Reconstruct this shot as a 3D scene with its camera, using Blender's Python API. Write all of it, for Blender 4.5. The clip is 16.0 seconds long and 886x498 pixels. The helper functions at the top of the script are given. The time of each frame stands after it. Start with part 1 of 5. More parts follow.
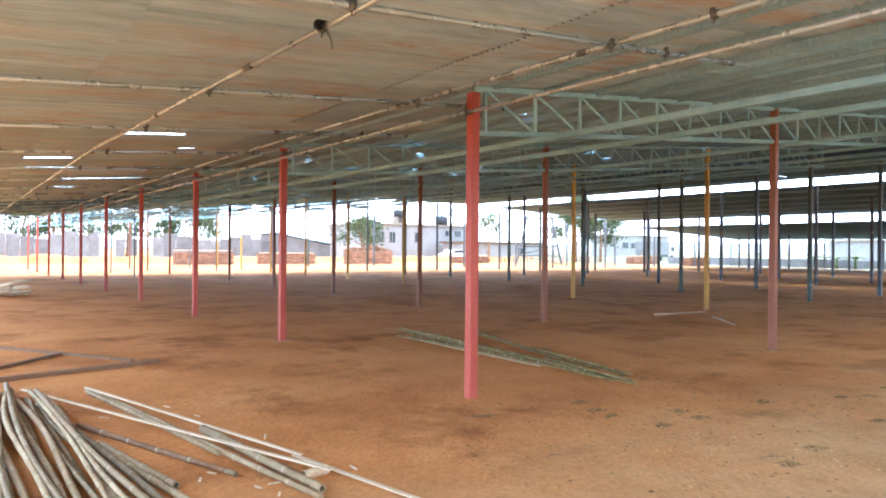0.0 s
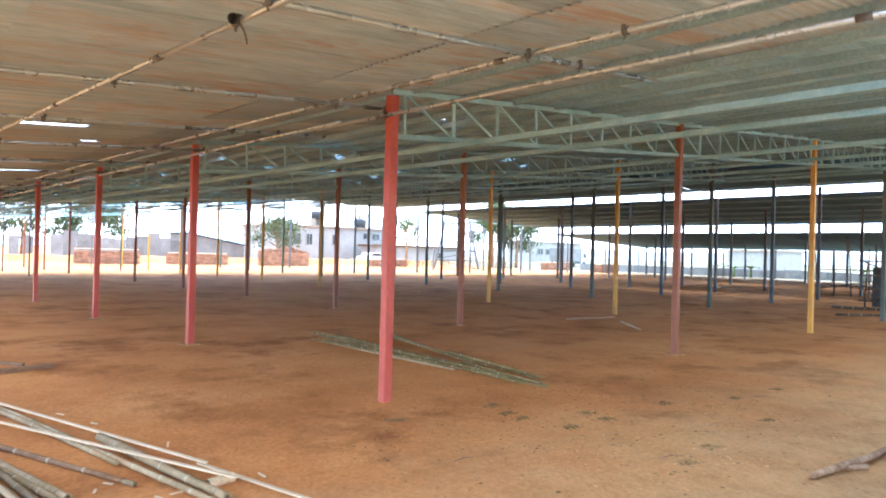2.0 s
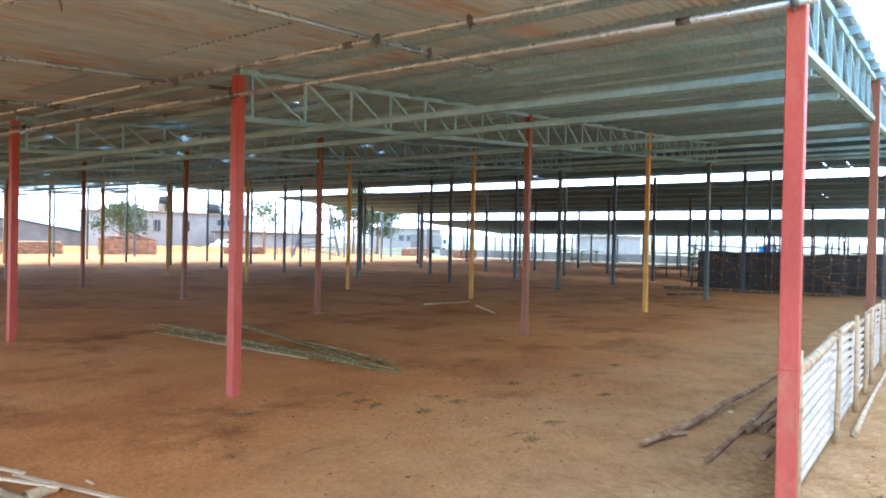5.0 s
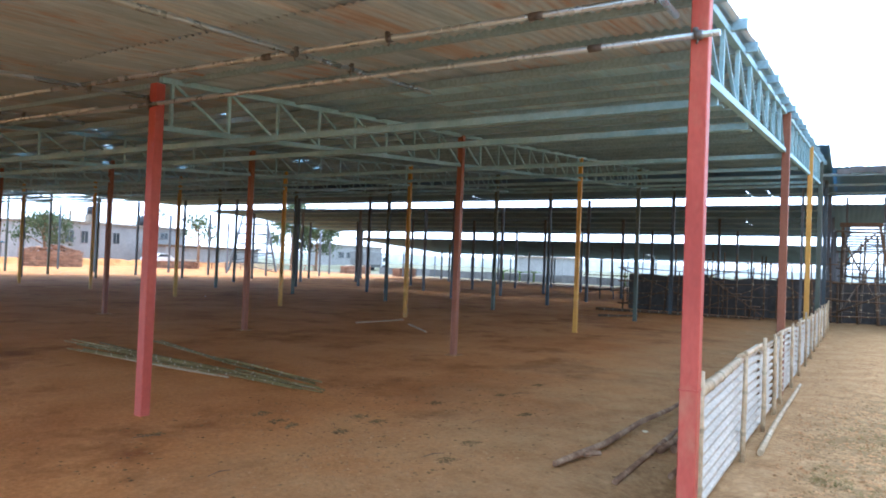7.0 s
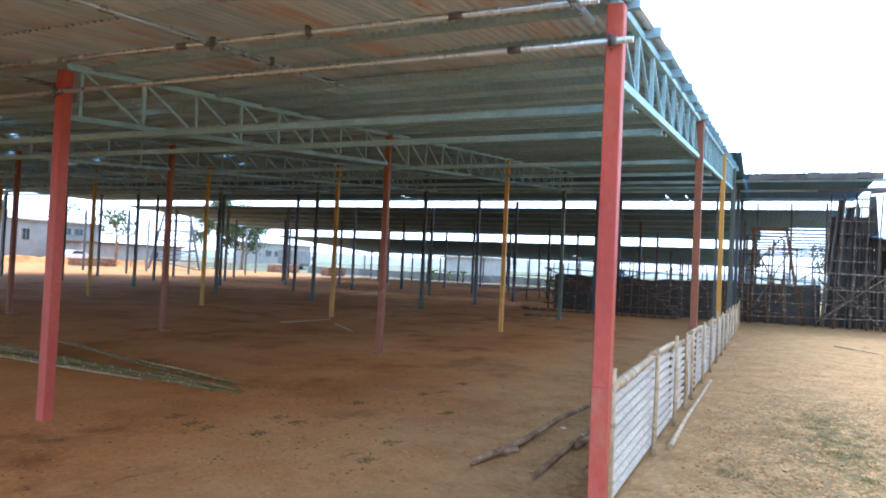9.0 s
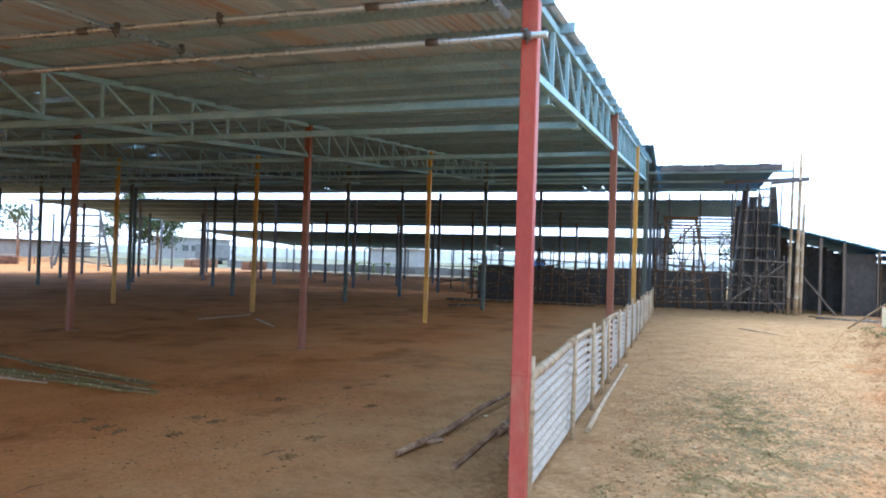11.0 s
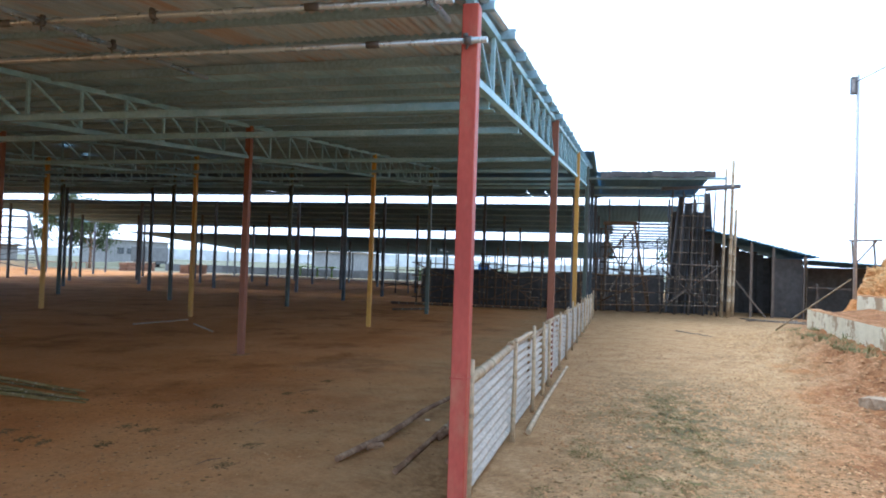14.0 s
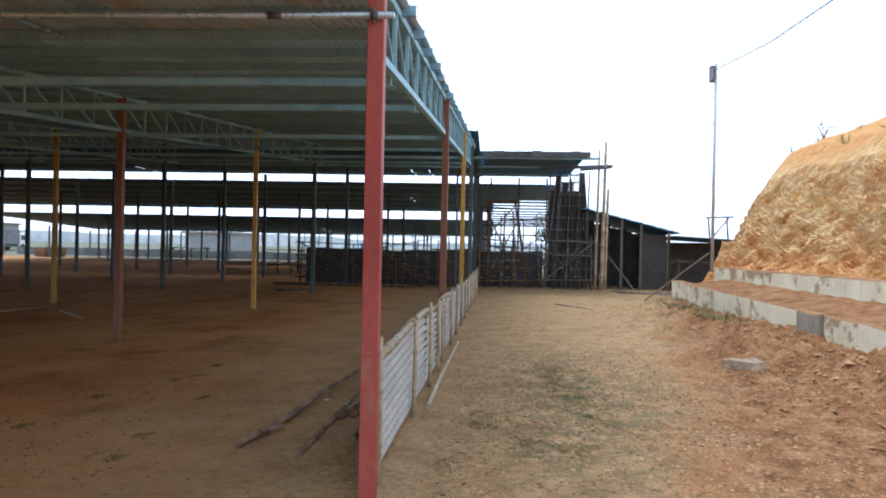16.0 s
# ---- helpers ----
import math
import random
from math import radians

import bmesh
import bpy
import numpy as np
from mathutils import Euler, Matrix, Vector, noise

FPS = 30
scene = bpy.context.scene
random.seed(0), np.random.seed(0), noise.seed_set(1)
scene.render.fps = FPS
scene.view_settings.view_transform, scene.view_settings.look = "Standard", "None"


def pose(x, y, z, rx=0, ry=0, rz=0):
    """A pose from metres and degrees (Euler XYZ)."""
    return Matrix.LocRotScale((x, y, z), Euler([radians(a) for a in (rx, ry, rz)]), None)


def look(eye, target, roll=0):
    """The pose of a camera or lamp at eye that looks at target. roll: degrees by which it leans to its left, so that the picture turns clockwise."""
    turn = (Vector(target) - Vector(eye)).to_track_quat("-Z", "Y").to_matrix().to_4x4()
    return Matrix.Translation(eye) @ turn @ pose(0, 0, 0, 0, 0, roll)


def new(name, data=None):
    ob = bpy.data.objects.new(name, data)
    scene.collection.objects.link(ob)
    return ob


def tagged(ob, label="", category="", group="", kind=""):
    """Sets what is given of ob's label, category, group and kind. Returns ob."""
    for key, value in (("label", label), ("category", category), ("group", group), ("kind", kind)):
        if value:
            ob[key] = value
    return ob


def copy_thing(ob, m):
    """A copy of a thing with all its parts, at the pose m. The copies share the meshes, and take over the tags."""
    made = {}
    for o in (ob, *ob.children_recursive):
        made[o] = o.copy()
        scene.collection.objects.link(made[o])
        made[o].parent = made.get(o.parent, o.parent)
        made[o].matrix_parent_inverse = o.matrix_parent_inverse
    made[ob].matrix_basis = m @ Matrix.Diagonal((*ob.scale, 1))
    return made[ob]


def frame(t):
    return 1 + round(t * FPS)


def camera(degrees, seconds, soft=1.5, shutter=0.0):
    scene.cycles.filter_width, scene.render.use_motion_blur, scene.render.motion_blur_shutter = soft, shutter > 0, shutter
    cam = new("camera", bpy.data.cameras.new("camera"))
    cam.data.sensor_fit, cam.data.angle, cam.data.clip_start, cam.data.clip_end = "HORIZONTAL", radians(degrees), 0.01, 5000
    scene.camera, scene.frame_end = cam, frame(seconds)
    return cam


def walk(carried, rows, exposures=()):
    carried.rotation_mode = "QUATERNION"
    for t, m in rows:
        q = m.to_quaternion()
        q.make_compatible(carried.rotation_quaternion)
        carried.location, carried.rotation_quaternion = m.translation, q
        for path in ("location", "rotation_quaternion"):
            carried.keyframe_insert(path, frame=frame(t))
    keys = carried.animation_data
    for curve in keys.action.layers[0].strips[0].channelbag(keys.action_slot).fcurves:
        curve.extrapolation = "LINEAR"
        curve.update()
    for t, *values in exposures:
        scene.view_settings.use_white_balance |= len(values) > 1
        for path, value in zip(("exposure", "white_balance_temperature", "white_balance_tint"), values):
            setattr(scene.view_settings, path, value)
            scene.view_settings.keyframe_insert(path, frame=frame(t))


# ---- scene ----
cam = camera(66.0, 16.0, soft=1.9)
PATH = [
    (0, (-4.522, -0.634, 1.587), (-3.354, 0.99, 1.586), 0.5),
    (0.5, (-4.524, -0.631, 1.579), (-3.276, 0.932, 1.582), 1.1),
    (1, (-4.52, -0.632, 1.573), (-3.249, 0.912, 1.588), 1.4),
    (1.5, (-4.514, -0.635, 1.571), (-3.2, 0.874, 1.581), 1.6),
    (2, (-4.501, -0.638, 1.586), (-3.148, 0.835, 1.6), 1.5),
    (2.5, (-4.489, -0.653, 1.585), (-3.078, 0.764, 1.606), 1.8),
    (3, (-4.487, -0.656, 1.585), (-3.027, 0.711, 1.59), 1.4),
    (5.5, (-4.383, -0.7, 1.597), (-2.733, 0.43, 1.599), 1.4),
    (6, (-4.354, -0.737, 1.592), (-2.677, 0.353, 1.614), 1.6),
    (6.5, (-4.322, -0.768, 1.588), (-2.615, 0.273, 1.61), 2.0),
    (7, (-4.278, -0.81, 1.596), (-2.563, 0.219, 1.639), 2.3),
    (7.5, (-4.246, -0.851, 1.591), (-2.523, 0.163, 1.635), 2.4),
    (8, (-4.237, -0.861, 1.585), (-2.479, 0.092, 1.626), 2.1),
    (8.5, (-4.233, -0.856, 1.583), (-2.45, 0.048, 1.627), 2.1),
    (9, (-4.229, -0.868, 1.591), (-2.419, -0.018, 1.642), 2.7),
    (11.5, (-4.211, -0.899, 1.599), (-2.304, -0.295, 1.63), 1.6),
    (12, (-4.202, -0.909, 1.602), (-2.286, -0.336, 1.637), 1.6),
    (12.5, (-4.21, -0.92, 1.607), (-2.29, -0.362, 1.653), 1.4),
    (13, (-4.207, -0.924, 1.605), (-2.281, -0.389, 1.664), 1.3),
    (13.5, (-4.218, -0.938, 1.608), (-2.285, -0.434, 1.693), 1.3),
    (14, (-4.203, -0.924, 1.598), (-2.265, -0.433, 1.649), 1.9),
    (14.5, (-4.204, -0.884, 1.604), (-2.248, -0.471, 1.646), 2.4),
    (15, (-4.194, -0.842, 1.605), (-2.214, -0.563, 1.663), 2.4),
    (15.5, (-4.206, -0.795, 1.602), (-2.222, -0.551, 1.633), 2.1),
    (16, (-4.242, -0.756, 1.585), (-2.248, -0.609, 1.583), 1.2),
]
walk(cam, [(t, look(eye, target, roll)) for t, eye, target, roll in PATH],
     exposures=[(0, 3.14, 4960, 6), (3, 3.19, 4960, 6), (5.5, 2.52, 4830, 6), (9, 2.1, 4740, 6), (12.5, 1.76, 4740, 6), (14.5, 1.45, 4860, 6), (16, 1.15, 5060, 7)])

# ---- light: bright hazy sky, soft high sun ----
SUN_EL, SUN_AZ = radians(69), radians(24)
sky = bpy.data.worlds.new("sky")
scene.world = sky
sky.use_nodes = True
nt = sky.node_tree
tex = nt.nodes.new("ShaderNodeTexSky")
tex.sky_type = "NISHITA"
tex.sun_disc = False
tex.sun_elevation, tex.sun_rotation = SUN_EL, SUN_AZ
tex.dust_density, tex.air_density, tex.ozone_density = 0.9, 1.0, 1.0
hs = nt.nodes.new("ShaderNodeHueSaturation")
hs.inputs["Saturation"].default_value = 0.10
nt.links.new(tex.outputs[0], hs.inputs["Color"])
nt.links.new(hs.outputs[0], nt.nodes["Background"].inputs[0])
nt.nodes["Background"].inputs[1].default_value = 0.15
sun = new("sun", bpy.data.lights.new("sun", "SUN"))
sun.data.energy, sun.data.angle, sun.data.color = 0.7, radians(35), (1.0, 0.93, 0.83)
toward = Vector((math.sin(SUN_AZ) * math.cos(SUN_EL), math.cos(SUN_AZ) * math.cos(SUN_EL), math.sin(SUN_EL)))
sun.matrix_world = look(toward * 100, (0, 0, 0))


# ---- helpers of this scene ----
def part(name, bm, material, parent=None, label="", smooth=False):
    me = bpy.data.meshes.new(name)
    bm.to_mesh(me)
    bm.free()
    if smooth:
        for p in me.polygons:
            p.use_smooth = True
    if material:
        me.materials.append(material)
        if any(p.material_index == 1 for p in me.polygons):
            me.materials.append(NODE)
    ob = new(name, me)
    ob.parent = parent
    if label:
        ob["label"] = label
    return ob


def thing(name, label, category, m=None, group="", kind=""):
    ob = new(name)
    ob.empty_display_size = 0.2
    if m is not None:
        ob.matrix_basis = m
    return tagged(ob, label, category, group, kind)


def box(bm, x0, y0, z0, x1, y1, z1):
    bmesh.ops.create_cube(bm, size=1, matrix=Matrix.Translation(((x0 + x1) / 2, (y0 + y1) / 2, (z0 + z1) / 2)) @ Matrix.Diagonal((x1 - x0, y1 - y0, z1 - z0, 1)))
    return bm


def boxed(x0, y0, z0, x1, y1, z1, bevel=0.0):
    bm = box(bmesh.new(), x0, y0, z0, x1, y1, z1)
    if bevel:
        bmesh.ops.bevel(bm, geom=bm.edges[:], offset=bevel, segments=1, affect="EDGES")
    return bm


def tube(bm, pts, radii, segs=8, caps=True):
    """A tube along points; radii: one for each point."""
    pts = [Vector(p) for p in pts]
    rings = []
    for i, p in enumerate(pts):
        d = (pts[min(i + 1, len(pts) - 1)] - pts[max(i - 1, 0)]).normalized()
        u = d.cross(Vector((0, 0, 1)) if abs(d.z) < 0.9 else Vector((1, 0, 0))).normalized()
        v = d.cross(u)
        rings.append([bm.verts.new(p + (u * math.cos(a) + v * math.sin(a)) * radii[i]) for a in (2 * math.pi * k / segs for k in range(segs))])
    for a, b in zip(rings, rings[1:]):
        for k in range(segs):
            f = bm.faces.new((a[k], a[(k + 1) % segs], b[(k + 1) % segs], b[k]))
            f.smooth = True
    if caps:
        bm.faces.new(rings[0][::-1])
        bm.faces.new(rings[-1])
    return bm


def bar(bm, a, b, w, h):
    """A square bar from a to b."""
    a, b = Vector(a), Vector(b)
    d = b - a
    m = Matrix.Translation((a + b) / 2) @ d.to_track_quat("Z", "Y").to_matrix().to_4x4() @ Matrix.Diagonal((w, h, d.length, 1))
    bmesh.ops.create_cube(bm, size=1, matrix=m)
    return bm


def cane(bm, a, b, r, rng, bend=0.02, step=0.35, segs=8):
    """A bamboo cane with swollen nodes, tapering a little, slightly bent."""
    a, b = Vector(a), Vector(b)
    d = b - a
    n = max(2, int(d.length / step))
    side = d.cross(Vector((0, 0, 1)))
    side = side.normalized() if side.length > 1e-4 else Vector((1, 0, 0))
    w = rng.uniform(-bend, bend) * d.length
    w2 = rng.uniform(-bend, bend) * 0.4 * d.length
    pts, rad = [], []
    for i in range(n + 1):
        t = i / n
        off = side * (w * math.sin(math.pi * t) + w2 * math.sin(2 * math.pi * t))
        p = a + d * t + off
        rr = r * (1 - 0.25 * t)
        e = 0.012 / d.length
        for dt, k in ((-2 * e, 1.0), (-e * 0.6, 1.16), (e * 0.6, 1.16), (2 * e, 1.0)) if 0 < i < n else ((0, 1.0),):
            pts.append(p + d * dt)
            rad.append(rr * k)
    first = len(bm.faces)
    tube(bm, pts, rad, segs)
    bm.faces.ensure_lookup_table()
    for k in range(1, len(rad) - 2):
        if k % 4 in (1, 2):
            for f in bm.faces[first + k * segs:first + (k + 1) * segs]:
                f.material_index = 1
    return bm


def cut_end(bm, a, b, r, segs=10):
    """The open hollow end of a sawn cane, from a to the cut at b."""
    a, b = Vector(a), Vector(b)
    d = (b - a).normalized()
    u = d.cross(Vector((0, 0, 1))).normalized()
    v = d.cross(u)
    rings = [[bm.verts.new(p + (u * math.cos(q) + v * math.sin(q)) * w) for q in (2 * math.pi * k / segs for k in range(segs))] for p, w in ((a, r), (b, r * 1.02), (b, r * 0.74), (a + d * 0.02, r * 0.70))]
    for p, q in zip(rings, rings[1:]):
        for k in range(segs):
            bm.faces.new((p[k], p[(k + 1) % segs], q[(k + 1) % segs], q[k]))
    bm.faces.new(rings[-1])
    return bm


def material(name, stops, scale=3.0, rough=0.8, metal=0.0, bump=0.2, fine=40.0, stretch=(1, 1, 1), vary=0.0, dirt=None, dirt_scale=1.2, dirt_at=(0.5, 0.68), spec=0.35, island=False, grain_mix=0.55, relief=0.02):
    """A surface with a broad and a fine variation of colour, stains and relief. stops: colours from the noise's low to its high."""
    m = bpy.data.materials.new(name)
    m.use_nodes = True
    t = m.node_tree
    N, L = t.nodes.new, t.links.new
    bs = t.nodes["Principled BSDF"]
    co = N("ShaderNodeTexCoord")
    mp = N("ShaderNodeMapping")
    mp.inputs["Scale"].default_value = stretch
    info = N("ShaderNodeObjectInfo")
    off = N("ShaderNodeVectorMath")
    off.operation = "SCALE"
    off.inputs[0].default_value = (37.0, 53.0, 71.0)
    L(info.outputs["Random"], off.inputs["Scale"])
    L(co.outputs["Object"], mp.inputs["Vector"])
    L(off.outputs[0], mp.inputs["Location"])
    n1 = N("ShaderNodeTexNoise")
    n1.inputs["Scale"].default_value, n1.inputs["Detail"].default_value, n1.inputs["Roughness"].default_value = scale, 6, 0.62
    L(mp.outputs[0], n1.inputs["Vector"])
    ramp = N("ShaderNodeValToRGB")
    el = ramp.color_ramp.elements
    while len(el) < len(stops):
        el.new(0.5)
    for i, c in enumerate(stops):
        el[i].position = 0.3 + 0.4 * i / max(1, len(stops) - 1)
        el[i].color = (*c, 1)
    L(n1.outputs[0], ramp.inputs[0])
    n2 = N("ShaderNodeTexNoise")
    n2.inputs["Scale"].default_value, n2.inputs["Detail"].default_value = fine, 4
    L(mp.outputs[0], n2.inputs["Vector"])
    col = ramp.outputs[0]
    grain = N("ShaderNodeMix")
    grain.data_type, grain.blend_type = "RGBA", "MULTIPLY"
    grain.inputs[0].default_value = grain_mix
    gr = N("ShaderNodeMapRange")
    gr.inputs[1].default_value, gr.inputs[2].default_value, gr.inputs[3].default_value, gr.inputs[4].default_value = 0.25, 0.75, 0.55, 1.35
    L(n2.outputs[0], gr.inputs[0])
    L(col, grain.inputs[6])
    L(gr.outputs[0], grain.inputs[7])
    col = grain.outputs[2]
    if dirt:
        n3 = N("ShaderNodeTexNoise")
        n3.inputs["Scale"].default_value, n3.inputs["Detail"].default_value, n3.inputs["Roughness"].default_value = dirt_scale, 8, 0.7
        L(mp.outputs[0], n3.inputs["Vector"])
        r3 = N("ShaderNodeMapRange")
        r3.inputs[1].default_value, r3.inputs[2].default_value = dirt_at
        L(n3.outputs[0], r3.inputs[0])
        mx = N("ShaderNodeMix")
        mx.data_type = "RGBA"
        L(r3.outputs[0], mx.inputs[0])
        L(col, mx.inputs[6])
        mx.inputs[7].default_value = (*dirt, 1)
        col = mx.outputs[2]
    if vary:
        hv = N("ShaderNodeHueSaturation")
        vr = N("ShaderNodeMapRange")
        vr.inputs[3].default_value, vr.inputs[4].default_value = 1 - vary, 1 + vary
        if island:
            L(N("ShaderNodeNewGeometry").outputs["Random Per Island"], vr.inputs[0])
        else:
            L(info.outputs["Random"], vr.inputs[0])
        L(vr.outputs[0], hv.inputs["Value"])
        L(col, hv.inputs["Color"])
        col = hv.outputs[0]
    L(col, bs.inputs["Base Color"])
    bs.inputs["Roughness"].default_value, bs.inputs["Metallic"].default_value = rough, metal
    bs.inputs["Specular IOR Level"].default_value = spec
    rr = N("ShaderNodeMapRange")
    rr.inputs[3].default_value, rr.inputs[4].default_value = max(0.05, rough - 0.12), min(1, rough + 0.12)
    L(n1.outputs[0], rr.inputs[0])
    L(rr.outputs[0], bs.inputs["Roughness"])
    if bump:
        bp = N("ShaderNodeBump")
        bp.inputs["Strength"].default_value, bp.inputs["Distance"].default_value = bump, relief
        ad = N("ShaderNodeMath")
        ad.operation = "ADD"
        L(n1.outputs[0], ad.inputs[0])
        L(n2.outputs[0], ad.inputs[1])
        L(ad.outputs[0], bp.inputs["Height"])
        L(bp.outputs[0], bs.inputs["Normal"])
    return m


# ---- materials ----
SOIL = material("red soil", [(0.40, 0.160, 0.047), (0.52, 0.230, 0.073), (0.59, 0.288, 0.103)], 0.6, 0.95, 0, 0.55, 26.0, dirt=(0.27, 0.105, 0.032), dirt_scale=0.7, dirt_at=(0.52, 0.68), spec=0.1, grain_mix=0.32, relief=0.02)


def road_dust(m):
    """Pale trodden dust in a band along the road, fraying into the red earth on both sides; thin dry turf in patches."""
    t = m.node_tree
    N, L = t.nodes.new, t.links.new
    bs = t.nodes["Principled BSDF"]
    old = bs.inputs["Base Color"].links[0].from_socket
    co = N("ShaderNodeTexCoord")
    xyz = N("ShaderNodeSeparateXYZ")
    L(co.outputs["Object"], xyz.inputs[0])
    ns = N("ShaderNodeTexNoise")
    ns.inputs["Scale"].default_value, ns.inputs["Detail"].default_value, ns.inputs["Roughness"].default_value = 0.7, 7, 0.7
    L(co.outputs["Object"], ns.inputs["Vector"])
    wob = N("ShaderNodeMath")
    wob.operation = "MULTIPLY_ADD"
    wob.inputs[1].default_value, wob.inputs[2].default_value = 5.0, -2.5
    L(ns.outputs[0], wob.inputs[0])
    yy = N("ShaderNodeMath")
    yy.operation = "ADD"
    L(xyz.outputs[1], yy.inputs[0])
    L(wob.outputs[0], yy.inputs[1])
    drift = N("ShaderNodeMath")
    drift.operation = "MULTIPLY_ADD"
    drift.inputs[1].default_value = 0.26
    L(xyz.outputs[0], drift.inputs[0])
    L(yy.outputs[0], drift.inputs[2])
    a = N("ShaderNodeMapRange")
    a.inputs[1].default_value, a.inputs[2].default_value = -2.9, -1.8
    L(drift.outputs[0], a.inputs[0])
    b = N("ShaderNodeMapRange")
    b.inputs[1].default_value, b.inputs[2].default_value = 4.0, 0.4
    L(yy.outputs[0], b.inputs[0])
    f = N("ShaderNodeMath")
    f.operation = "MULTIPLY"
    L(a.outputs[0], f.inputs[0])
    L(b.outputs[0], f.inputs[1])
    f2 = N("ShaderNodeMath")
    f2.operation = "MULTIPLY"
    f2.inputs[1].default_value = 0.85
    L(f.outputs[0], f2.inputs[0])
    n2 = N("ShaderNodeTexNoise")
    n2.inputs["Scale"].default_value, n2.inputs["Detail"].default_value, n2.inputs["Roughness"].default_value = 2.2, 11, 0.8
    L(co.outputs["Object"], n2.inputs["Vector"])
    rp = N("ShaderNodeValToRGB")
    e = rp.color_ramp.elements
    e.new(0.5)
    for k, (pos, c) in enumerate(((0.36, (0.22, 0.142, 0.066)), (0.48, (0.36, 0.24, 0.115)), (0.62, (0.45, 0.315, 0.165)))):
        e[k].position, e[k].color = pos, (*c, 1)
    L(n2.outputs[0], rp.inputs[0])
    mx = N("ShaderNodeMix")
    mx.data_type = "RGBA"
    L(f2.outputs[0], mx.inputs[0])
    L(old, mx.inputs[6])
    L(rp.outputs[0], mx.inputs[7])
    # turf: a patchy oval east of the fence's corner
    g = N("ShaderNodeVectorMath")
    g.operation = "SUBTRACT"
    g.inputs[1].default_value = (3.6, -1.75, 0)
    L(co.outputs["Object"], g.inputs[0])
    gs = N("ShaderNodeVectorMath")
    gs.operation = "MULTIPLY"
    gs.inputs[1].default_value = (0.30, 0.95, 0)
    L(g.outputs[0], gs.inputs[0])
    ln = N("ShaderNodeVectorMath")
    ln.operation = "LENGTH"
    L(gs.outputs[0], ln.inputs[0])
    fall = N("ShaderNodeMapRange")
    fall.inputs[1].default_value, fall.inputs[2].default_value = 1.5, 0.1
    L(ln.outputs["Value"], fall.inputs[0])
    n3 = N("ShaderNodeTexNoise")
    n3.inputs["Scale"].default_value, n3.inputs["Detail"].default_value, n3.inputs["Roughness"].default_value = 3.0, 12, 0.82
    L(co.outputs["Object"], n3.inputs["Vector"])
    spot = N("ShaderNodeMapRange")
    spot.inputs[1].default_value, spot.inputs[2].default_value = 0.465, 0.53
    L(n3.outputs[0], spot.inputs[0])
    tm = N("ShaderNodeMath")
    tm.operation = "MULTIPLY"
    L(fall.outputs[0], tm.inputs[0])
    L(spot.outputs[0], tm.inputs[1])
    m2 = N("ShaderNodeMix")
    m2.data_type = "RGBA"
    L(tm.outputs[0], m2.inputs[0])
    L(mx.outputs[2], m2.inputs[6])
    m2.inputs[7].default_value = (0.125, 0.108, 0.056, 1)
    # brown crumbled earth on the bank
    n4 = N("ShaderNodeTexNoise")
    n4.inputs["Scale"].default_value, n4.inputs["Detail"].default_value, n4.inputs["Roughness"].default_value = 3.2, 10, 0.75
    L(co.outputs["Object"], n4.inputs["Vector"])
    r4 = N("ShaderNodeValToRGB")
    e = r4.color_ramp.elements
    e.new(0.5)
    for k, (pos, c) in enumerate(((0.38, (0.15, 0.066, 0.026)), (0.50, (0.26, 0.125, 0.052)), (0.62, (0.36, 0.20, 0.098)))):
        e[k].position, e[k].color = pos, (*c, 1)
    L(n4.outputs[0], r4.inputs[0])
    y4 = N("ShaderNodeMath")
    y4.operation = "MULTIPLY_ADD"
    y4.inputs[1].default_value = 0.4
    L(wob.outputs[0], y4.inputs[0])
    slant = N("ShaderNodeMath")
    slant.operation = "MULTIPLY_ADD"
    slant.inputs[1].default_value = 0.22
    L(xyz.outputs[0], slant.inputs[0])
    L(xyz.outputs[1], slant.inputs[2])
    L(slant.outputs[0], y4.inputs[2])
    k4 = N("ShaderNodeMapRange")
    k4.inputs[1].default_value, k4.inputs[2].default_value, k4.inputs[4].default_value = -1.8, -2.7, 0.9
    L(y4.outputs[0], k4.inputs[0])
    m4 = N("ShaderNodeMix")
    m4.data_type = "RGBA"
    L(k4.outputs[0], m4.inputs[0])
    L(m2.outputs[2], m4.inputs[6])
    L(r4.outputs[0], m4.inputs[7])
    # dull scrubby fields beyond the sheds
    far = N("ShaderNodeMapRange")
    far.inputs[1].default_value, far.inputs[2].default_value = 52.0, 66.0
    L(xyz.outputs[0], far.inputs[0])
    m5 = N("ShaderNodeMix")
    m5.data_type = "RGBA"
    L(far.outputs[0], m5.inputs[0])
    L(m4.outputs[2], m5.inputs[6])
    m5.inputs[7].default_value = (0.19, 0.185, 0.12, 1)
    crumb, cm, m6 = N("ShaderNodeTexNoise"), N("ShaderNodeMapRange"), N("ShaderNodeMix")
    crumb.inputs["Scale"].default_value, crumb.inputs["Detail"].default_value, crumb.inputs["Roughness"].default_value = 17.0, 9, 0.85
    cm.inputs[1].default_value, cm.inputs[2].default_value, cm.inputs[3].default_value, cm.inputs[4].default_value = 0.37, 0.60, 0.52, 1.28
    m6.data_type, m6.blend_type = "RGBA", "MULTIPLY"
    trod = N("ShaderNodeMapRange")
    trod.inputs[1].default_value, trod.inputs[2].default_value, trod.inputs[3].default_value, trod.inputs[4].default_value = -0.6, 1.2, 0.9, 0.32
    L(yy.outputs[0], trod.inputs[0])
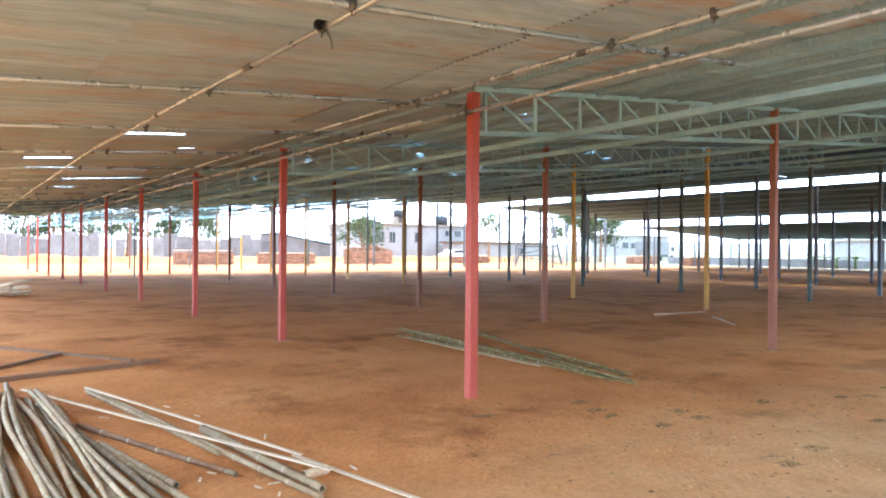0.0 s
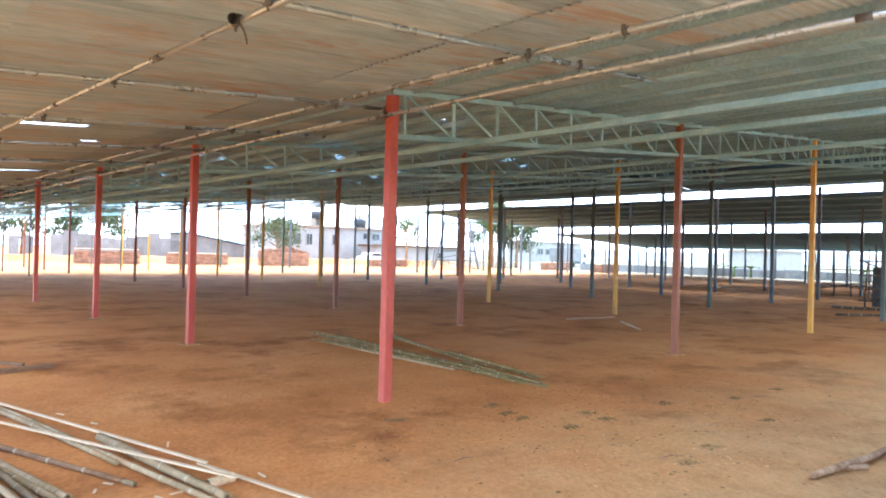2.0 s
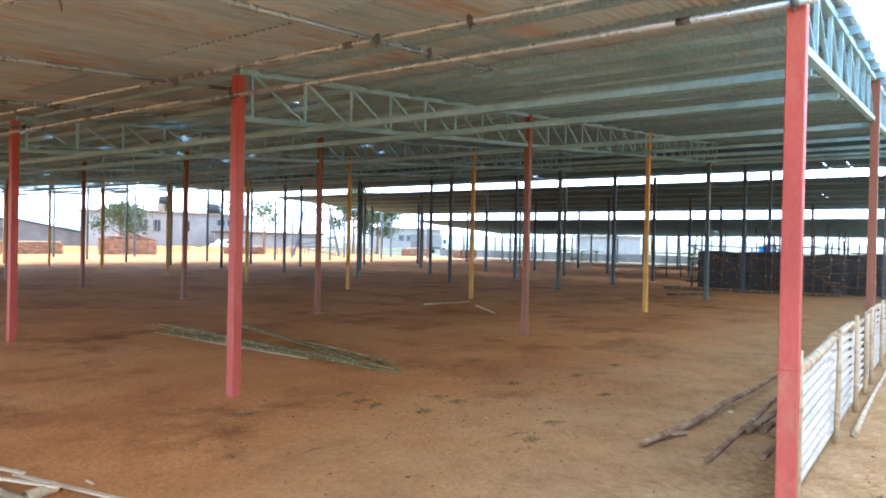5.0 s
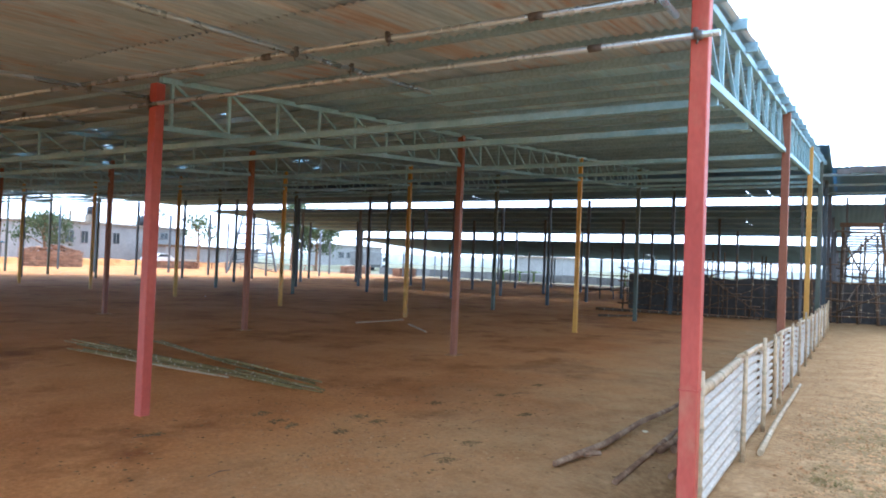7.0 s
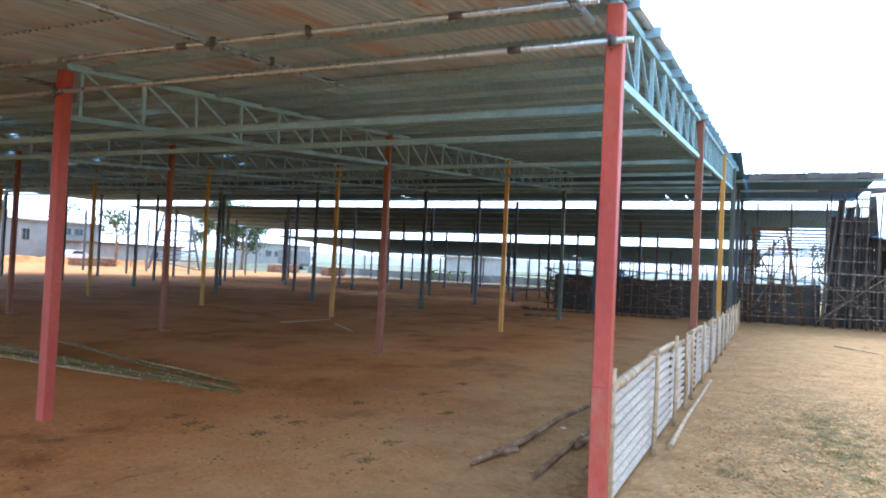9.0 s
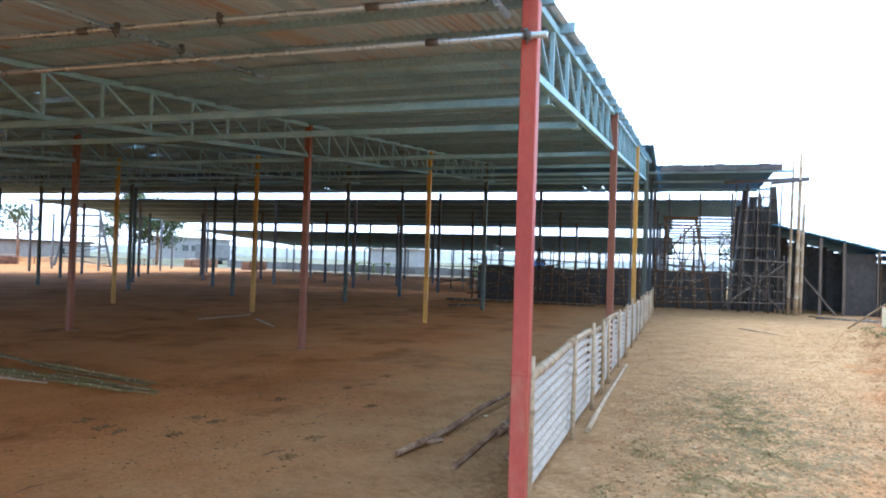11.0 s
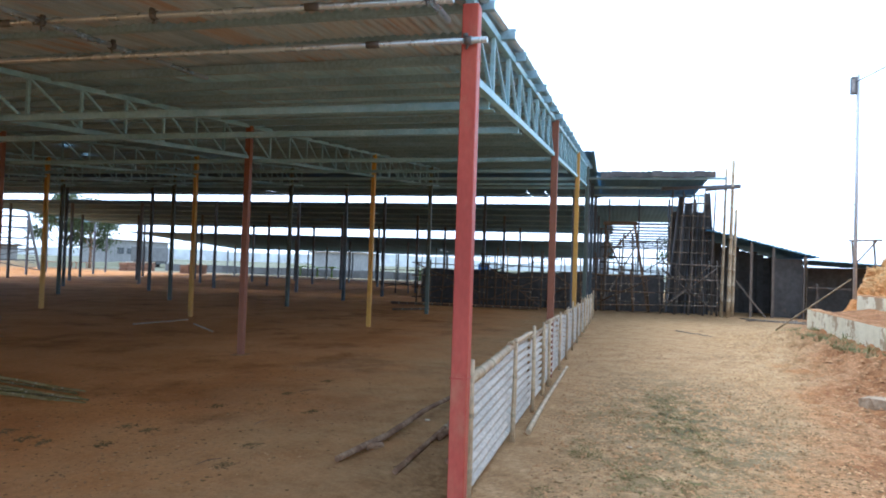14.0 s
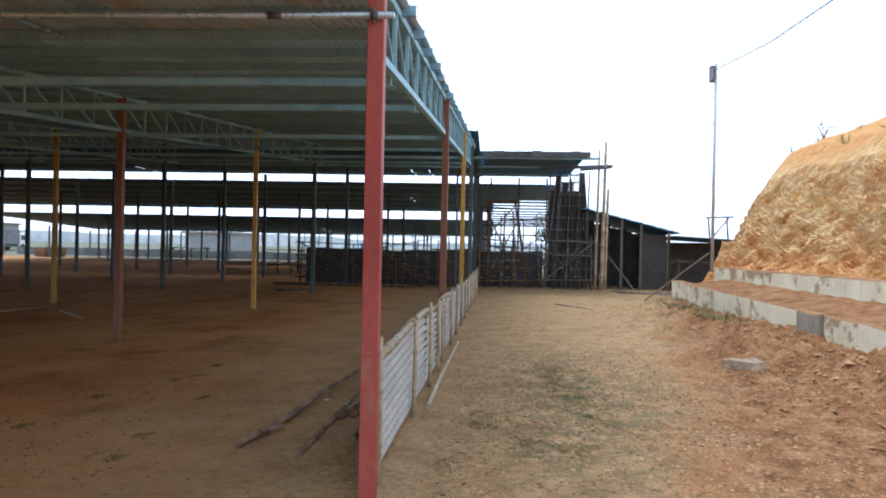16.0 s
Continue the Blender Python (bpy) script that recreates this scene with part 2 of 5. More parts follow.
    L(trod.outputs[0], m6.inputs[0])
    L(co.outputs["Object"], crumb.inputs["Vector"])
    L(crumb.outputs[0], cm.inputs[0])
    L(m5.outputs[2], m6.inputs[6])
    L(cm.outputs[0], m6.inputs[7])
    L(m6.outputs[2], bs.inputs["Base Color"])


def rust_patches(m, amount):
    """Orange rust in long streaks along the corrugations, strong on some sheets and absent on others."""
    t = m.node_tree
    N, L = t.nodes.new, t.links.new
    bs = t.nodes["Principled BSDF"]
    old = bs.inputs["Base Color"].links[0].from_socket
    co, info = N("ShaderNodeTexCoord"), N("ShaderNodeObjectInfo")
    masks = []
    for stretch, lo, hi in (((0.9, 1.3, 1), 0.50, 0.60), ((1.1, 22.0, 1), 0.40, 0.62), ((5.0, 40.0, 1), 0.30, 0.55)):
        mp, n, r = N("ShaderNodeMapping"), N("ShaderNodeTexNoise"), N("ShaderNodeMapRange")
        mp.inputs["Scale"].default_value = stretch
        n.inputs["Scale"].default_value, n.inputs["Detail"].default_value, n.inputs["Roughness"].default_value = 1.0, 6, 0.65
        r.inputs[1].default_value, r.inputs[2].default_value = lo, hi
        L(co.outputs["Object"], mp.inputs["Vector"])
        L(mp.outputs[0], n.inputs["Vector"])
        L(n.outputs[0], r.inputs[0])
        masks.append(r.outputs[0])
    own = N("ShaderNodeMapRange")
    own.inputs[1].default_value, own.inputs[2].default_value, own.inputs[3].default_value, own.inputs[4].default_value = 0.35, 0.75, 0.25, amount
    L(info.outputs["Random"], own.inputs[0])
    masks.append(own.outputs[0])
    f = masks[0]
    for q in masks[1:]:
        mul = N("ShaderNodeMath")
        mul.operation = "MULTIPLY"
        L(f, mul.inputs[0])
        L(q, mul.inputs[1])
        f = mul.outputs[0]
    mx = N("ShaderNodeMix")
    mx.data_type = "RGBA"
    L(f, mx.inputs[0])
    L(old, mx.inputs[6])
    mx.inputs[7].default_value = (0.43, 0.235, 0.13, 1)
    L(mx.outputs[2], bs.inputs["Base Color"])


road_dust(SOIL)
EARTH = material("loose brown earth", [(0.20, 0.10, 0.045), (0.34, 0.185, 0.085), (0.43, 0.26, 0.135)], 2.5, 0.95, 0, 0.5, 30, spec=0.05)
CLOD = material("soil clods", [(0.33, 0.18, 0.08), (0.45, 0.28, 0.14)], 2.0, 0.95, 0, 0, 30, vary=0.4, island=True, spec=0.05, grain_mix=0.2)
LITTER = material("dry litter", [(0.14, 0.085, 0.036), (0.22, 0.145, 0.065)], 3, 0.95, 0, 0.3, 30, vary=0.35, island=True, spec=0.1)
GRASS = material("dusty grass", [(0.15, 0.16, 0.065), (0.27, 0.25, 0.12)], 2.0, 0.9, 0, 0, 20, vary=0.2, island=True, spec=0.1)
TURF = material("short dry turf", [(0.14, 0.125, 0.045), (0.24, 0.20, 0.088)], 2.0, 0.9, 0, 0, 20, vary=0.3, island=True, spec=0.05)


def bedded_rock():
    """Cut rock in thin slanting beds: cream, ochre and brown layers, the brown also painting shade between beds; orange
    earth at the crest and the foot.
    """
    m = bpy.data.materials.new("cut bedded rock")
    m.use_nodes = True
    t = m.node_tree
    N, L = t.nodes.new, t.links.new
    bs = t.nodes["Principled BSDF"]
    bs.inputs["Roughness"].default_value, bs.inputs["Specular IOR Level"].default_value = 0.95, 0.1
    co, xyz = N("ShaderNodeTexCoord"), N("ShaderNodeSeparateXYZ")
    L(co.outputs["Object"], xyz.inputs[0])
    bed = N("ShaderNodeMath")
    bed.operation = "MULTIPLY_ADD"
    bed.inputs[1].default_value = 0.42
    L(xyz.outputs[0], bed.inputs[0])
    L(xyz.outputs[2], bed.inputs[2])
    vec = N("ShaderNodeCombineXYZ")
    L(xyz.outputs[0], vec.inputs[0])
    L(xyz.outputs[1], vec.inputs[1])
    L(bed.outputs[0], vec.inputs[2])

    def layer(scale, stretch, detail, rough=0.65):
        mp, n = N("ShaderNodeMapping"), N("ShaderNodeTexNoise")
        mp.inputs["Scale"].default_value = stretch
        n.inputs["Scale"].default_value, n.inputs["Detail"].default_value, n.inputs["Roughness"].default_value = scale, detail, rough
        L(vec.outputs[0], mp.inputs["Vector"])
        L(mp.outputs[0], n.inputs["Vector"])
        return n.outputs[0]

    beds = layer(1.0, (1.5, 1.5, 9.0), 8, 0.72)
    ramp = N("ShaderNodeValToRGB")
    e = ramp.color_ramp.elements
    for _ in range(3):
        e.new(0.5)
    # the darkest brown stop paints shadow under the ledges
    for k, (pos, c) in enumerate(((0.34, (0.44, 0.21, 0.08)), (0.42, (0.70, 0.39, 0.145)), (0.50, (0.80, 0.53, 0.23)), (0.57, (0.86, 0.67, 0.37)), (0.66, (0.76, 0.46, 0.18)))):
        e[k].position, e[k].color = pos, (*c, 1)
    L(beds, ramp.inputs[0])
    blot = N("ShaderNodeMapRange")
    blot.inputs[1].default_value, blot.inputs[2].default_value, blot.inputs[4].default_value = 0.50, 0.66, 0.75
    L(layer(0.55, (1, 1, 1), 5), blot.inputs[0])
    m1 = N("ShaderNodeMix")
    m1.data_type = "RGBA"
    L(blot.outputs[0], m1.inputs[0])
    L(ramp.outputs[0], m1.inputs[6])
    m1.inputs[7].default_value = (0.66, 0.30, 0.10, 1)
    # loose orange earth at the crest and in the talus
    wob = N("ShaderNodeMath")
    wob.operation = "MULTIPLY_ADD"
    wob.inputs[1].default_value = 1.6
    L(layer(0.8, (1, 1, 1), 5), wob.inputs[0])
    L(xyz.outputs[2], wob.inputs[2])
    hi, lo, mx = N("ShaderNodeMapRange"), N("ShaderNodeMapRange"), N("ShaderNodeMath")
    hi.inputs[1].default_value, hi.inputs[2].default_value, hi.inputs[4].default_value = 4.6, 5.2, 0.85
    lo.inputs[1].default_value, lo.inputs[2].default_value, lo.inputs[4].default_value = 2.5, 2.1, 0.85
    mx.operation = "MAXIMUM"
    L(wob.outputs[0], hi.inputs[0])
    L(wob.outputs[0], lo.inputs[0])
    L(hi.outputs[0], mx.inputs[0])
    L(lo.outputs[0], mx.inputs[1])
    m2 = N("ShaderNodeMix")
    m2.data_type = "RGBA"
    L(mx.outputs[0], m2.inputs[0])
    L(m1.outputs[2], m2.inputs[6])
    m2.inputs[7].default_value = (0.72, 0.36, 0.125, 1)
    fine = layer(9.0, (0.6, 0.6, 1.6), 6)
    gr = N("ShaderNodeMapRange")
    gr.inputs[1].default_value, gr.inputs[2].default_value, gr.inputs[3].default_value, gr.inputs[4].default_value = 0.3, 0.7, 0.78, 1.32
    L(fine, gr.inputs[0])
    m3 = N("ShaderNodeMix")
    m3.data_type, m3.blend_type = "RGBA", "MULTIPLY"
    m3.inputs[0].default_value = 0.8
    L(m2.outputs[2], m3.inputs[6])
    L(gr.outputs[0], m3.inputs[7])
    L(m3.outputs[2], bs.inputs["Base Color"])
    ad, bp = N("ShaderNodeMath"), N("ShaderNodeBump")
    ad.operation = "MULTIPLY_ADD"
    ad.inputs[1].default_value = 2.0
    L(beds, ad.inputs[0])
    L(fine, ad.inputs[2])
    bp.inputs["Strength"].default_value, bp.inputs["Distance"].default_value = 0.8, 0.10
    L(ad.outputs[0], bp.inputs["Height"])
    L(bp.outputs[0], bs.inputs["Normal"])
    return m


ROCK = bedded_rock()
ZINC = material("weathered roof sheet", [(0.31, 0.42, 0.49), (0.43, 0.545, 0.61), (0.56, 0.655, 0.70)], 1.4, 0.6, 0.0, 0.1, 18, stretch=(0.22, 4.0, 1), vary=0.18, dirt=(0.42, 0.34, 0.27), dirt_scale=0.7, dirt_at=(0.52, 0.72), grain_mix=0.45)
ZINC_BLUE = material("blue grey roof sheet", [(0.36, 0.60, 0.73), (0.46, 0.71, 0.83), (0.56, 0.79, 0.88)], 1.4, 0.6, 0.0, 0.1, 18, stretch=(0.22, 4.0, 1), vary=0.18, dirt=(0.42, 0.29, 0.20), dirt_scale=0.7, dirt_at=(0.58, 0.80), grain_mix=0.45)
# distant roofs: shaded underside and blue haze are put into the sheet colour
ZINC_FAR = material("far roof sheet in painted shade", [(0.075, 0.175, 0.27), (0.105, 0.22, 0.33), (0.135, 0.27, 0.385)], 0.6, 0.75, 0.1, 0.1, 10, stretch=(0.4, 2, 1), vary=0.12, island=True, grain_mix=0.3)
FENCE = material("galvanised fence sheet", [(0.37, 0.33, 0.26), (0.49, 0.445, 0.365), (0.58, 0.53, 0.44)], 1.6, 0.5, 0.3, 0.1, 30, stretch=(0.5, 1, 2), vary=0.1, dirt=(0.42, 0.33, 0.22), dirt_scale=1.5, dirt_at=(0.56, 0.78))
TEAL = material("teal painted steel", [(0.21, 0.40, 0.475), (0.30, 0.52, 0.60), (0.39, 0.61, 0.68)], 2.5, 0.5, 0.0, 0.08, 30, vary=0.15, dirt=(0.25, 0.20, 0.15), dirt_scale=2.0, dirt_at=(0.62, 0.82), grain_mix=0.3)
PURLIN = material("blue grey purlin paint", [(0.24, 0.38, 0.45), (0.33, 0.48, 0.55)], 2.0, 0.55, 0, 0.08, 30, vary=0.15, dirt=(0.22, 0.16, 0.11), dirt_scale=1.5, dirt_at=(0.62, 0.82))
PIPE = material("galvanised pipe", [(0.38, 0.45, 0.46), (0.54, 0.61, 0.62)], 3.0, 0.28, 0.6, 0.03, 50, dirt=(0.42, 0.38, 0.31), dirt_scale=2.5, dirt_at=(0.70, 0.9), grain_mix=0.2, spec=0.6)
IRON = material("dark iron", [(0.09, 0.10, 0.11), (0.18, 0.18, 0.17)], 8, 0.6, 0.3, 0.2, 60)
RED = material("red post paint", [(0.34, 0.058, 0.042), (0.41, 0.085, 0.06), (0.46, 0.125, 0.085)], 1.2, 0.5, 0, 0.06, 40, stretch=(1, 1, 0.5), vary=0.08, dirt=(0.40, 0.19, 0.115), dirt_scale=1.4, dirt_at=(0.54, 0.76), grain_mix=0.25)
RUST = material("brick red post paint", [(0.20, 0.08, 0.045), (0.27, 0.112, 0.062)], 1.2, 0.55, 0, 0.06, 40, stretch=(1, 1, 0.5), vary=0.12, dirt=(0.28, 0.145, 0.08), dirt_scale=1.4, dirt_at=(0.56, 0.78), grain_mix=0.3)
YELLOW = material("yellow post paint", [(0.52, 0.30, 0.06), (0.64, 0.38, 0.07)], 1.2, 0.5, 0, 0.06, 40, stretch=(1, 1, 0.5), vary=0.15, dirt=(0.36, 0.20, 0.10), dirt_scale=1.4, dirt_at=(0.56, 0.78), grain_mix=0.3)
GREEN = material("dark green post paint", [(0.07, 0.092, 0.075), (0.115, 0.14, 0.115)], 1.2, 0.55, 0, 0.06, 40, vary=0.2, dirt=(0.16, 0.11, 0.07), dirt_scale=1.4, dirt_at=(0.6, 0.8))
BLUE = material("blue post paint", [(0.06, 0.08, 0.092), (0.095, 0.12, 0.135)], 1.2, 0.55, 0, 0.06, 40, vary=0.2, dirt=(0.16, 0.11, 0.07), dirt_scale=1.4, dirt_at=(0.6, 0.8))
GREYPOST = material("grey post paint", [(0.10, 0.108, 0.12), (0.16, 0.165, 0.175)], 1.2, 0.6, 0, 0.06, 40, vary=0.3)
BAMBOO = material("green grey bamboo", [(0.21, 0.155, 0.078), (0.32, 0.24, 0.135), (0.42, 0.33, 0.20)], 2.5, 0.72, 0, 0.15, 25, spec=0.2, vary=0.25, dirt=(0.34, 0.22, 0.12), dirt_scale=1.6, dirt_at=(0.52, 0.75))
BAMBOO_FRESH = material("fresh green bamboo", [(0.13, 0.105, 0.035), (0.21, 0.165, 0.062), (0.31, 0.25, 0.12)], 2.5, 0.7, 0, 0.15, 25, spec=0.15, vary=0.3, dirt=(0.22, 0.135, 0.065), dirt_scale=1.6, dirt_at=(0.50, 0.72))
CANE_DRY = material("dry bamboo", [(0.33, 0.24, 0.14), (0.50, 0.39, 0.24), (0.60, 0.50, 0.34)], 2.5, 0.6, 0, 0.15, 25, vary=0.2, dirt=(0.24, 0.16, 0.10), dirt_scale=2, dirt_at=(0.58, 0.8))
CANE_OLD = material("weathered scaffold cane", [(0.105, 0.088, 0.072), (0.18, 0.15, 0.12)], 2.0, 0.8, 0, 0.2, 25, vary=0.35)
LATH = material("pale sawn lath", [(0.56, 0.43, 0.27), (0.70, 0.57, 0.39)], 4, 0.7, 0, 0.1, 50, vary=0.1, grain_mix=0.3)
BATTEN = material("brown sawn batten", [(0.17, 0.095, 0.05), (0.27, 0.165, 0.09)], 3, 0.85, 0, 0.3, 40, stretch=(0.5, 3, 3), vary=0.25, dirt=(0.40, 0.19, 0.075), dirt_scale=2.5, dirt_at=(0.55, 0.7))
NODE = material("pale bamboo node rings", [(0.33, 0.27, 0.165), (0.46, 0.39, 0.26)], 6, 0.75, 0, 0.1, 40, vary=0.2, dirt=(0.40, 0.28, 0.16), dirt_scale=3.0, dirt_at=(0.55, 0.75))
TIMBER = material("dark timber", [(0.10, 0.065, 0.04), (0.19, 0.125, 0.075)], 3, 0.8, 0, 0.3, 40, stretch=(0.5, 3, 3), vary=0.25)
BARK = material("brown bark", [(0.13, 0.07, 0.04), (0.24, 0.145, 0.085), (0.42, 0.30, 0.19)], 6, 0.9, 0, 0.6, 30)
TARP = material("black sheeting", [(0.075, 0.074, 0.072), (0.115, 0.113, 0.108)], 1.2, 0.8, 0, 0.4, 6, vary=0.2, dirt=(0.17, 0.13, 0.095), dirt_scale=1.5, dirt_at=(0.58, 0.8), spec=0.2)
WHITEWASH = material("peeling whitewash", [(0.60, 0.525, 0.34), (0.70, 0.62, 0.43), (0.76, 0.68, 0.49)], 1.6, 0.85, 0, 0.15, 14, vary=0.04, dirt=(0.36, 0.25, 0.14), dirt_scale=1.3, dirt_at=(0.535, 0.585), grain_mix=0.2)
CONCRETE = material("bare concrete", [(0.22, 0.18, 0.135), (0.33, 0.275, 0.21)], 3, 0.9, 0, 0.4, 25, vary=0.12)
STONE = material("weathered stone", [(0.27, 0.19, 0.115), (0.40, 0.30, 0.19), (0.50, 0.39, 0.27)], 5, 0.9, 0, 0.5, 25, vary=0.1)
POLE = material("pale grey pole paint", [(0.42, 0.43, 0.44), (0.56, 0.56, 0.56)], 2, 0.5, 0.2, 0.05, 30)
PLASTER = material("pale house plaster", [(0.27, 0.265, 0.255), (0.36, 0.35, 0.335)], 0.6, 0.85, 0, 0.05, 8, dirt=(0.34, 0.31, 0.27), dirt_scale=0.4, dirt_at=(0.55, 0.8))
PANELS = material("grey boundary panels", [(0.15, 0.145, 0.14), (0.23, 0.225, 0.22)], 0.8, 0.85, 0, 0.1, 8, vary=0.18)
BRICK = material("stacked bricks", [(0.22, 0.115, 0.07), (0.30, 0.17, 0.105), (0.36, 0.22, 0.145)], 2.0, 0.9, 0, 0.2, 12, vary=0.3, island=True)
GLASS = material("dark window glass", [(0.03, 0.035, 0.04), (0.05, 0.055, 0.06)], 1, 0.15, 0, 0, 5, spec=0.6)
CARPAINT = material("white car paint", [(0.75, 0.75, 0.75), (0.80, 0.80, 0.80)], 1, 0.25, 0, 0, 5, spec=0.5)
RUBBER = material("black rubber", [(0.02, 0.02, 0.02), (0.04, 0.04, 0.04)], 4, 0.8, 0, 0.1, 30)
TANK = material("black water tank plastic", [(0.03, 0.03, 0.035), (0.05, 0.05, 0.055)], 2, 0.5, 0, 0.05, 20)
LEAF = material("tree leaves", [(0.07, 0.095, 0.045), (0.12, 0.15, 0.07)], 0.8, 0.7, 0, 0, 5, vary=0.4, island=True, spec=0.2)
LEAF_PALE = material("banana leaves", [(0.11, 0.17, 0.05), (0.20, 0.27, 0.09)], 1.0, 0.6, 0, 0, 5, vary=0.3, island=True, spec=0.25)
# atmospheric haze is put into the hills' pale base colour
HAZE = material("hills in painted haze", [(0.66, 0.68, 0.68), (0.72, 0.74, 0.74)], 0.02, 1.0, 0, 0, 0.1, spec=0.0)
rust_patches(ZINC, 0.95)
rust_patches(ZINC_BLUE, 0.5)
BLUESHEET = material("bright blue sheet", [(0.03, 0.16, 0.45), (0.05, 0.22, 0.55)], 1, 0.6, 0, 0.1, 10)


# ---- ground ----
def rise(x, y):
    """Height of the ground: flat floor, a berm of loose earth and two ledges below the cut hill."""
    z = 0.010 * noise.noise((x * 0.9, y * 0.9, 0)) + 0.006 * noise.noise((x * 3.1, y * 3.1, 3)) + 0.006 * noise.noise((x * 6.7, y * 6.7, 4)) + (0.010 * max(0.0, noise.noise((x * 5.0, y * 5.0, 9))) if y < 0 else 0.0)
    if y < -2.4 and x < 24:
        f = min(1.0, (-2.4 - y) / 3.4)
        fade = max(0.0, min(1.0, (17.5 - x) / 3.0))
        z += fade * f * f * (0.12 + 0.10 * noise.noise((x * 0.8, y * 0.8, 7)) + 0.07 * noise.noise((x * 3, y * 3, 1)))
        z += fade * f * (0.13 * abs(noise.noise((x * 1.9, y * 2.3, 17))) + 0.07 * noise.noise((x * 5.0, y * 5.0, 23)) - 0.03)
        s = max(0.0, min(1.0, (-4.55 + 0.45 * noise.noise((x * 0.7, 4, 2)) + 0.2 * noise.noise((x * 2.7, 1, 8)) - y) / 0.55))
        z += fade * s * s * (3 - 2 * s) * (0.13 + 0.06 * noise.noise((x * 1.3, 9, 9)))
        z += fade * f * (0.27 * (0.30 - abs(noise.noise((x * 3.4, y * 3.4, 31)))) + 0.12 * noise.noise((x * 8, y * 8, 13)))
        edge = -5.84 - 0.0132 * (x + 4)
        if y < edge:
            z = fade * (0.614 + 0.011 * max(0.0, x) + 0.17 * min(1.0, edge - y) + 0.03 * noise.noise((x * 2, y * 2, 5))) + (1 - fade) * z
        if y < -7.0:
            fade = max(0.0, min(1.0, (20.0 - x) / 4.5))
            k = min(1.0, (-7.0 - y) / (0.08 + 0.4 * max(0.0, x - 15.0)))
            z += k * fade * max(0.0, 1.12 - z)
    return z


def lines(lo, hi, step, far, grow=1.35):
    v = list(np.arange(lo, hi, step))
    s, a = step, v[0]
    head = []
    while a > -far:
        s *= grow
        a -= s
        head.append(a)
    s, b = step, v[-1]
    tail = []
    while b < far:
        s *= grow
        b += s
        tail.append(b)
    return head[::-1] + v + tail


xs, ys = lines(-5.5, 18.5, 0.065, 2500), lines(-8.0, 13.0, 0.065, 2500)
verts = [(x, y, rise(x, y)) for y in ys for x in xs]
nx = len(xs)
faces = [(j * nx + i, j * nx + i + 1, (j + 1) * nx + i + 1, (j + 1) * nx + i) for j in range(len(ys) - 1) for i in range(nx - 1)]
me = bpy.data.meshes.new("ground")
me.from_pydata(verts, [], faces)
me.materials.append(SOIL)
for p in me.polygons:
    p.use_smooth = True
tagged(new("ground", me), "bare trodden reddish earth with dust and ruts", "ground", kind="structure")


# ---- the shed: roof, posts, trusses ----
def bottom(x):
    return 2.83 + 0.083 * x


def top(x):
    return 3.31 + 0.090 * x


def roof_z(x):
    return 3.40 + 0.090 * x if x > 0 else 3.31 + 0.08 * x


ROWS = [0.06, 5.12, 10.28, 15.15, 20.3, 25.4, 30.6, 35.6, 40.7, 45.9, 51.0]
WAVE = 0.076


roof = thing("roof_main", "wide low roof of rusty corrugated metal sheets", "roof", kind="structure")
# row from -5.9 to -4.9 is unseen, added to dim the outer bay
bounds = [-5.9, -4.9, -3.7, -0.9, 1.9, 4.8, 7.7, 10.6, 13.5, 16.4, 19.2]
rng = random.Random(11)
cols = int(42.0 / 0.8)
far_v, far_f = [], []
SLOTS = {(1, 11): (1.06, 1.86, 0.20), (1, 15): (0.12, 0.84, 0.22), (1, 18): (0.92, 2.5, 0.20), (1, 21): (1.10, 1.54, 0.22), (1, 13): (2.2, 2.45, 0.10), (2, 11): (-0.0, 0.1, 0.10), (3, 12): (0.06, 0.67, 0.12), (3, 8): (0.13, 0.64, 0.13), (2, 15): (1.77, 1.92, 0.12), (2, 16): (2.4, 2.75, 0.14), (4, 8): (0.05, 0.31, 0.10), (5, 9): (0.13, 0.49, 0.12)}
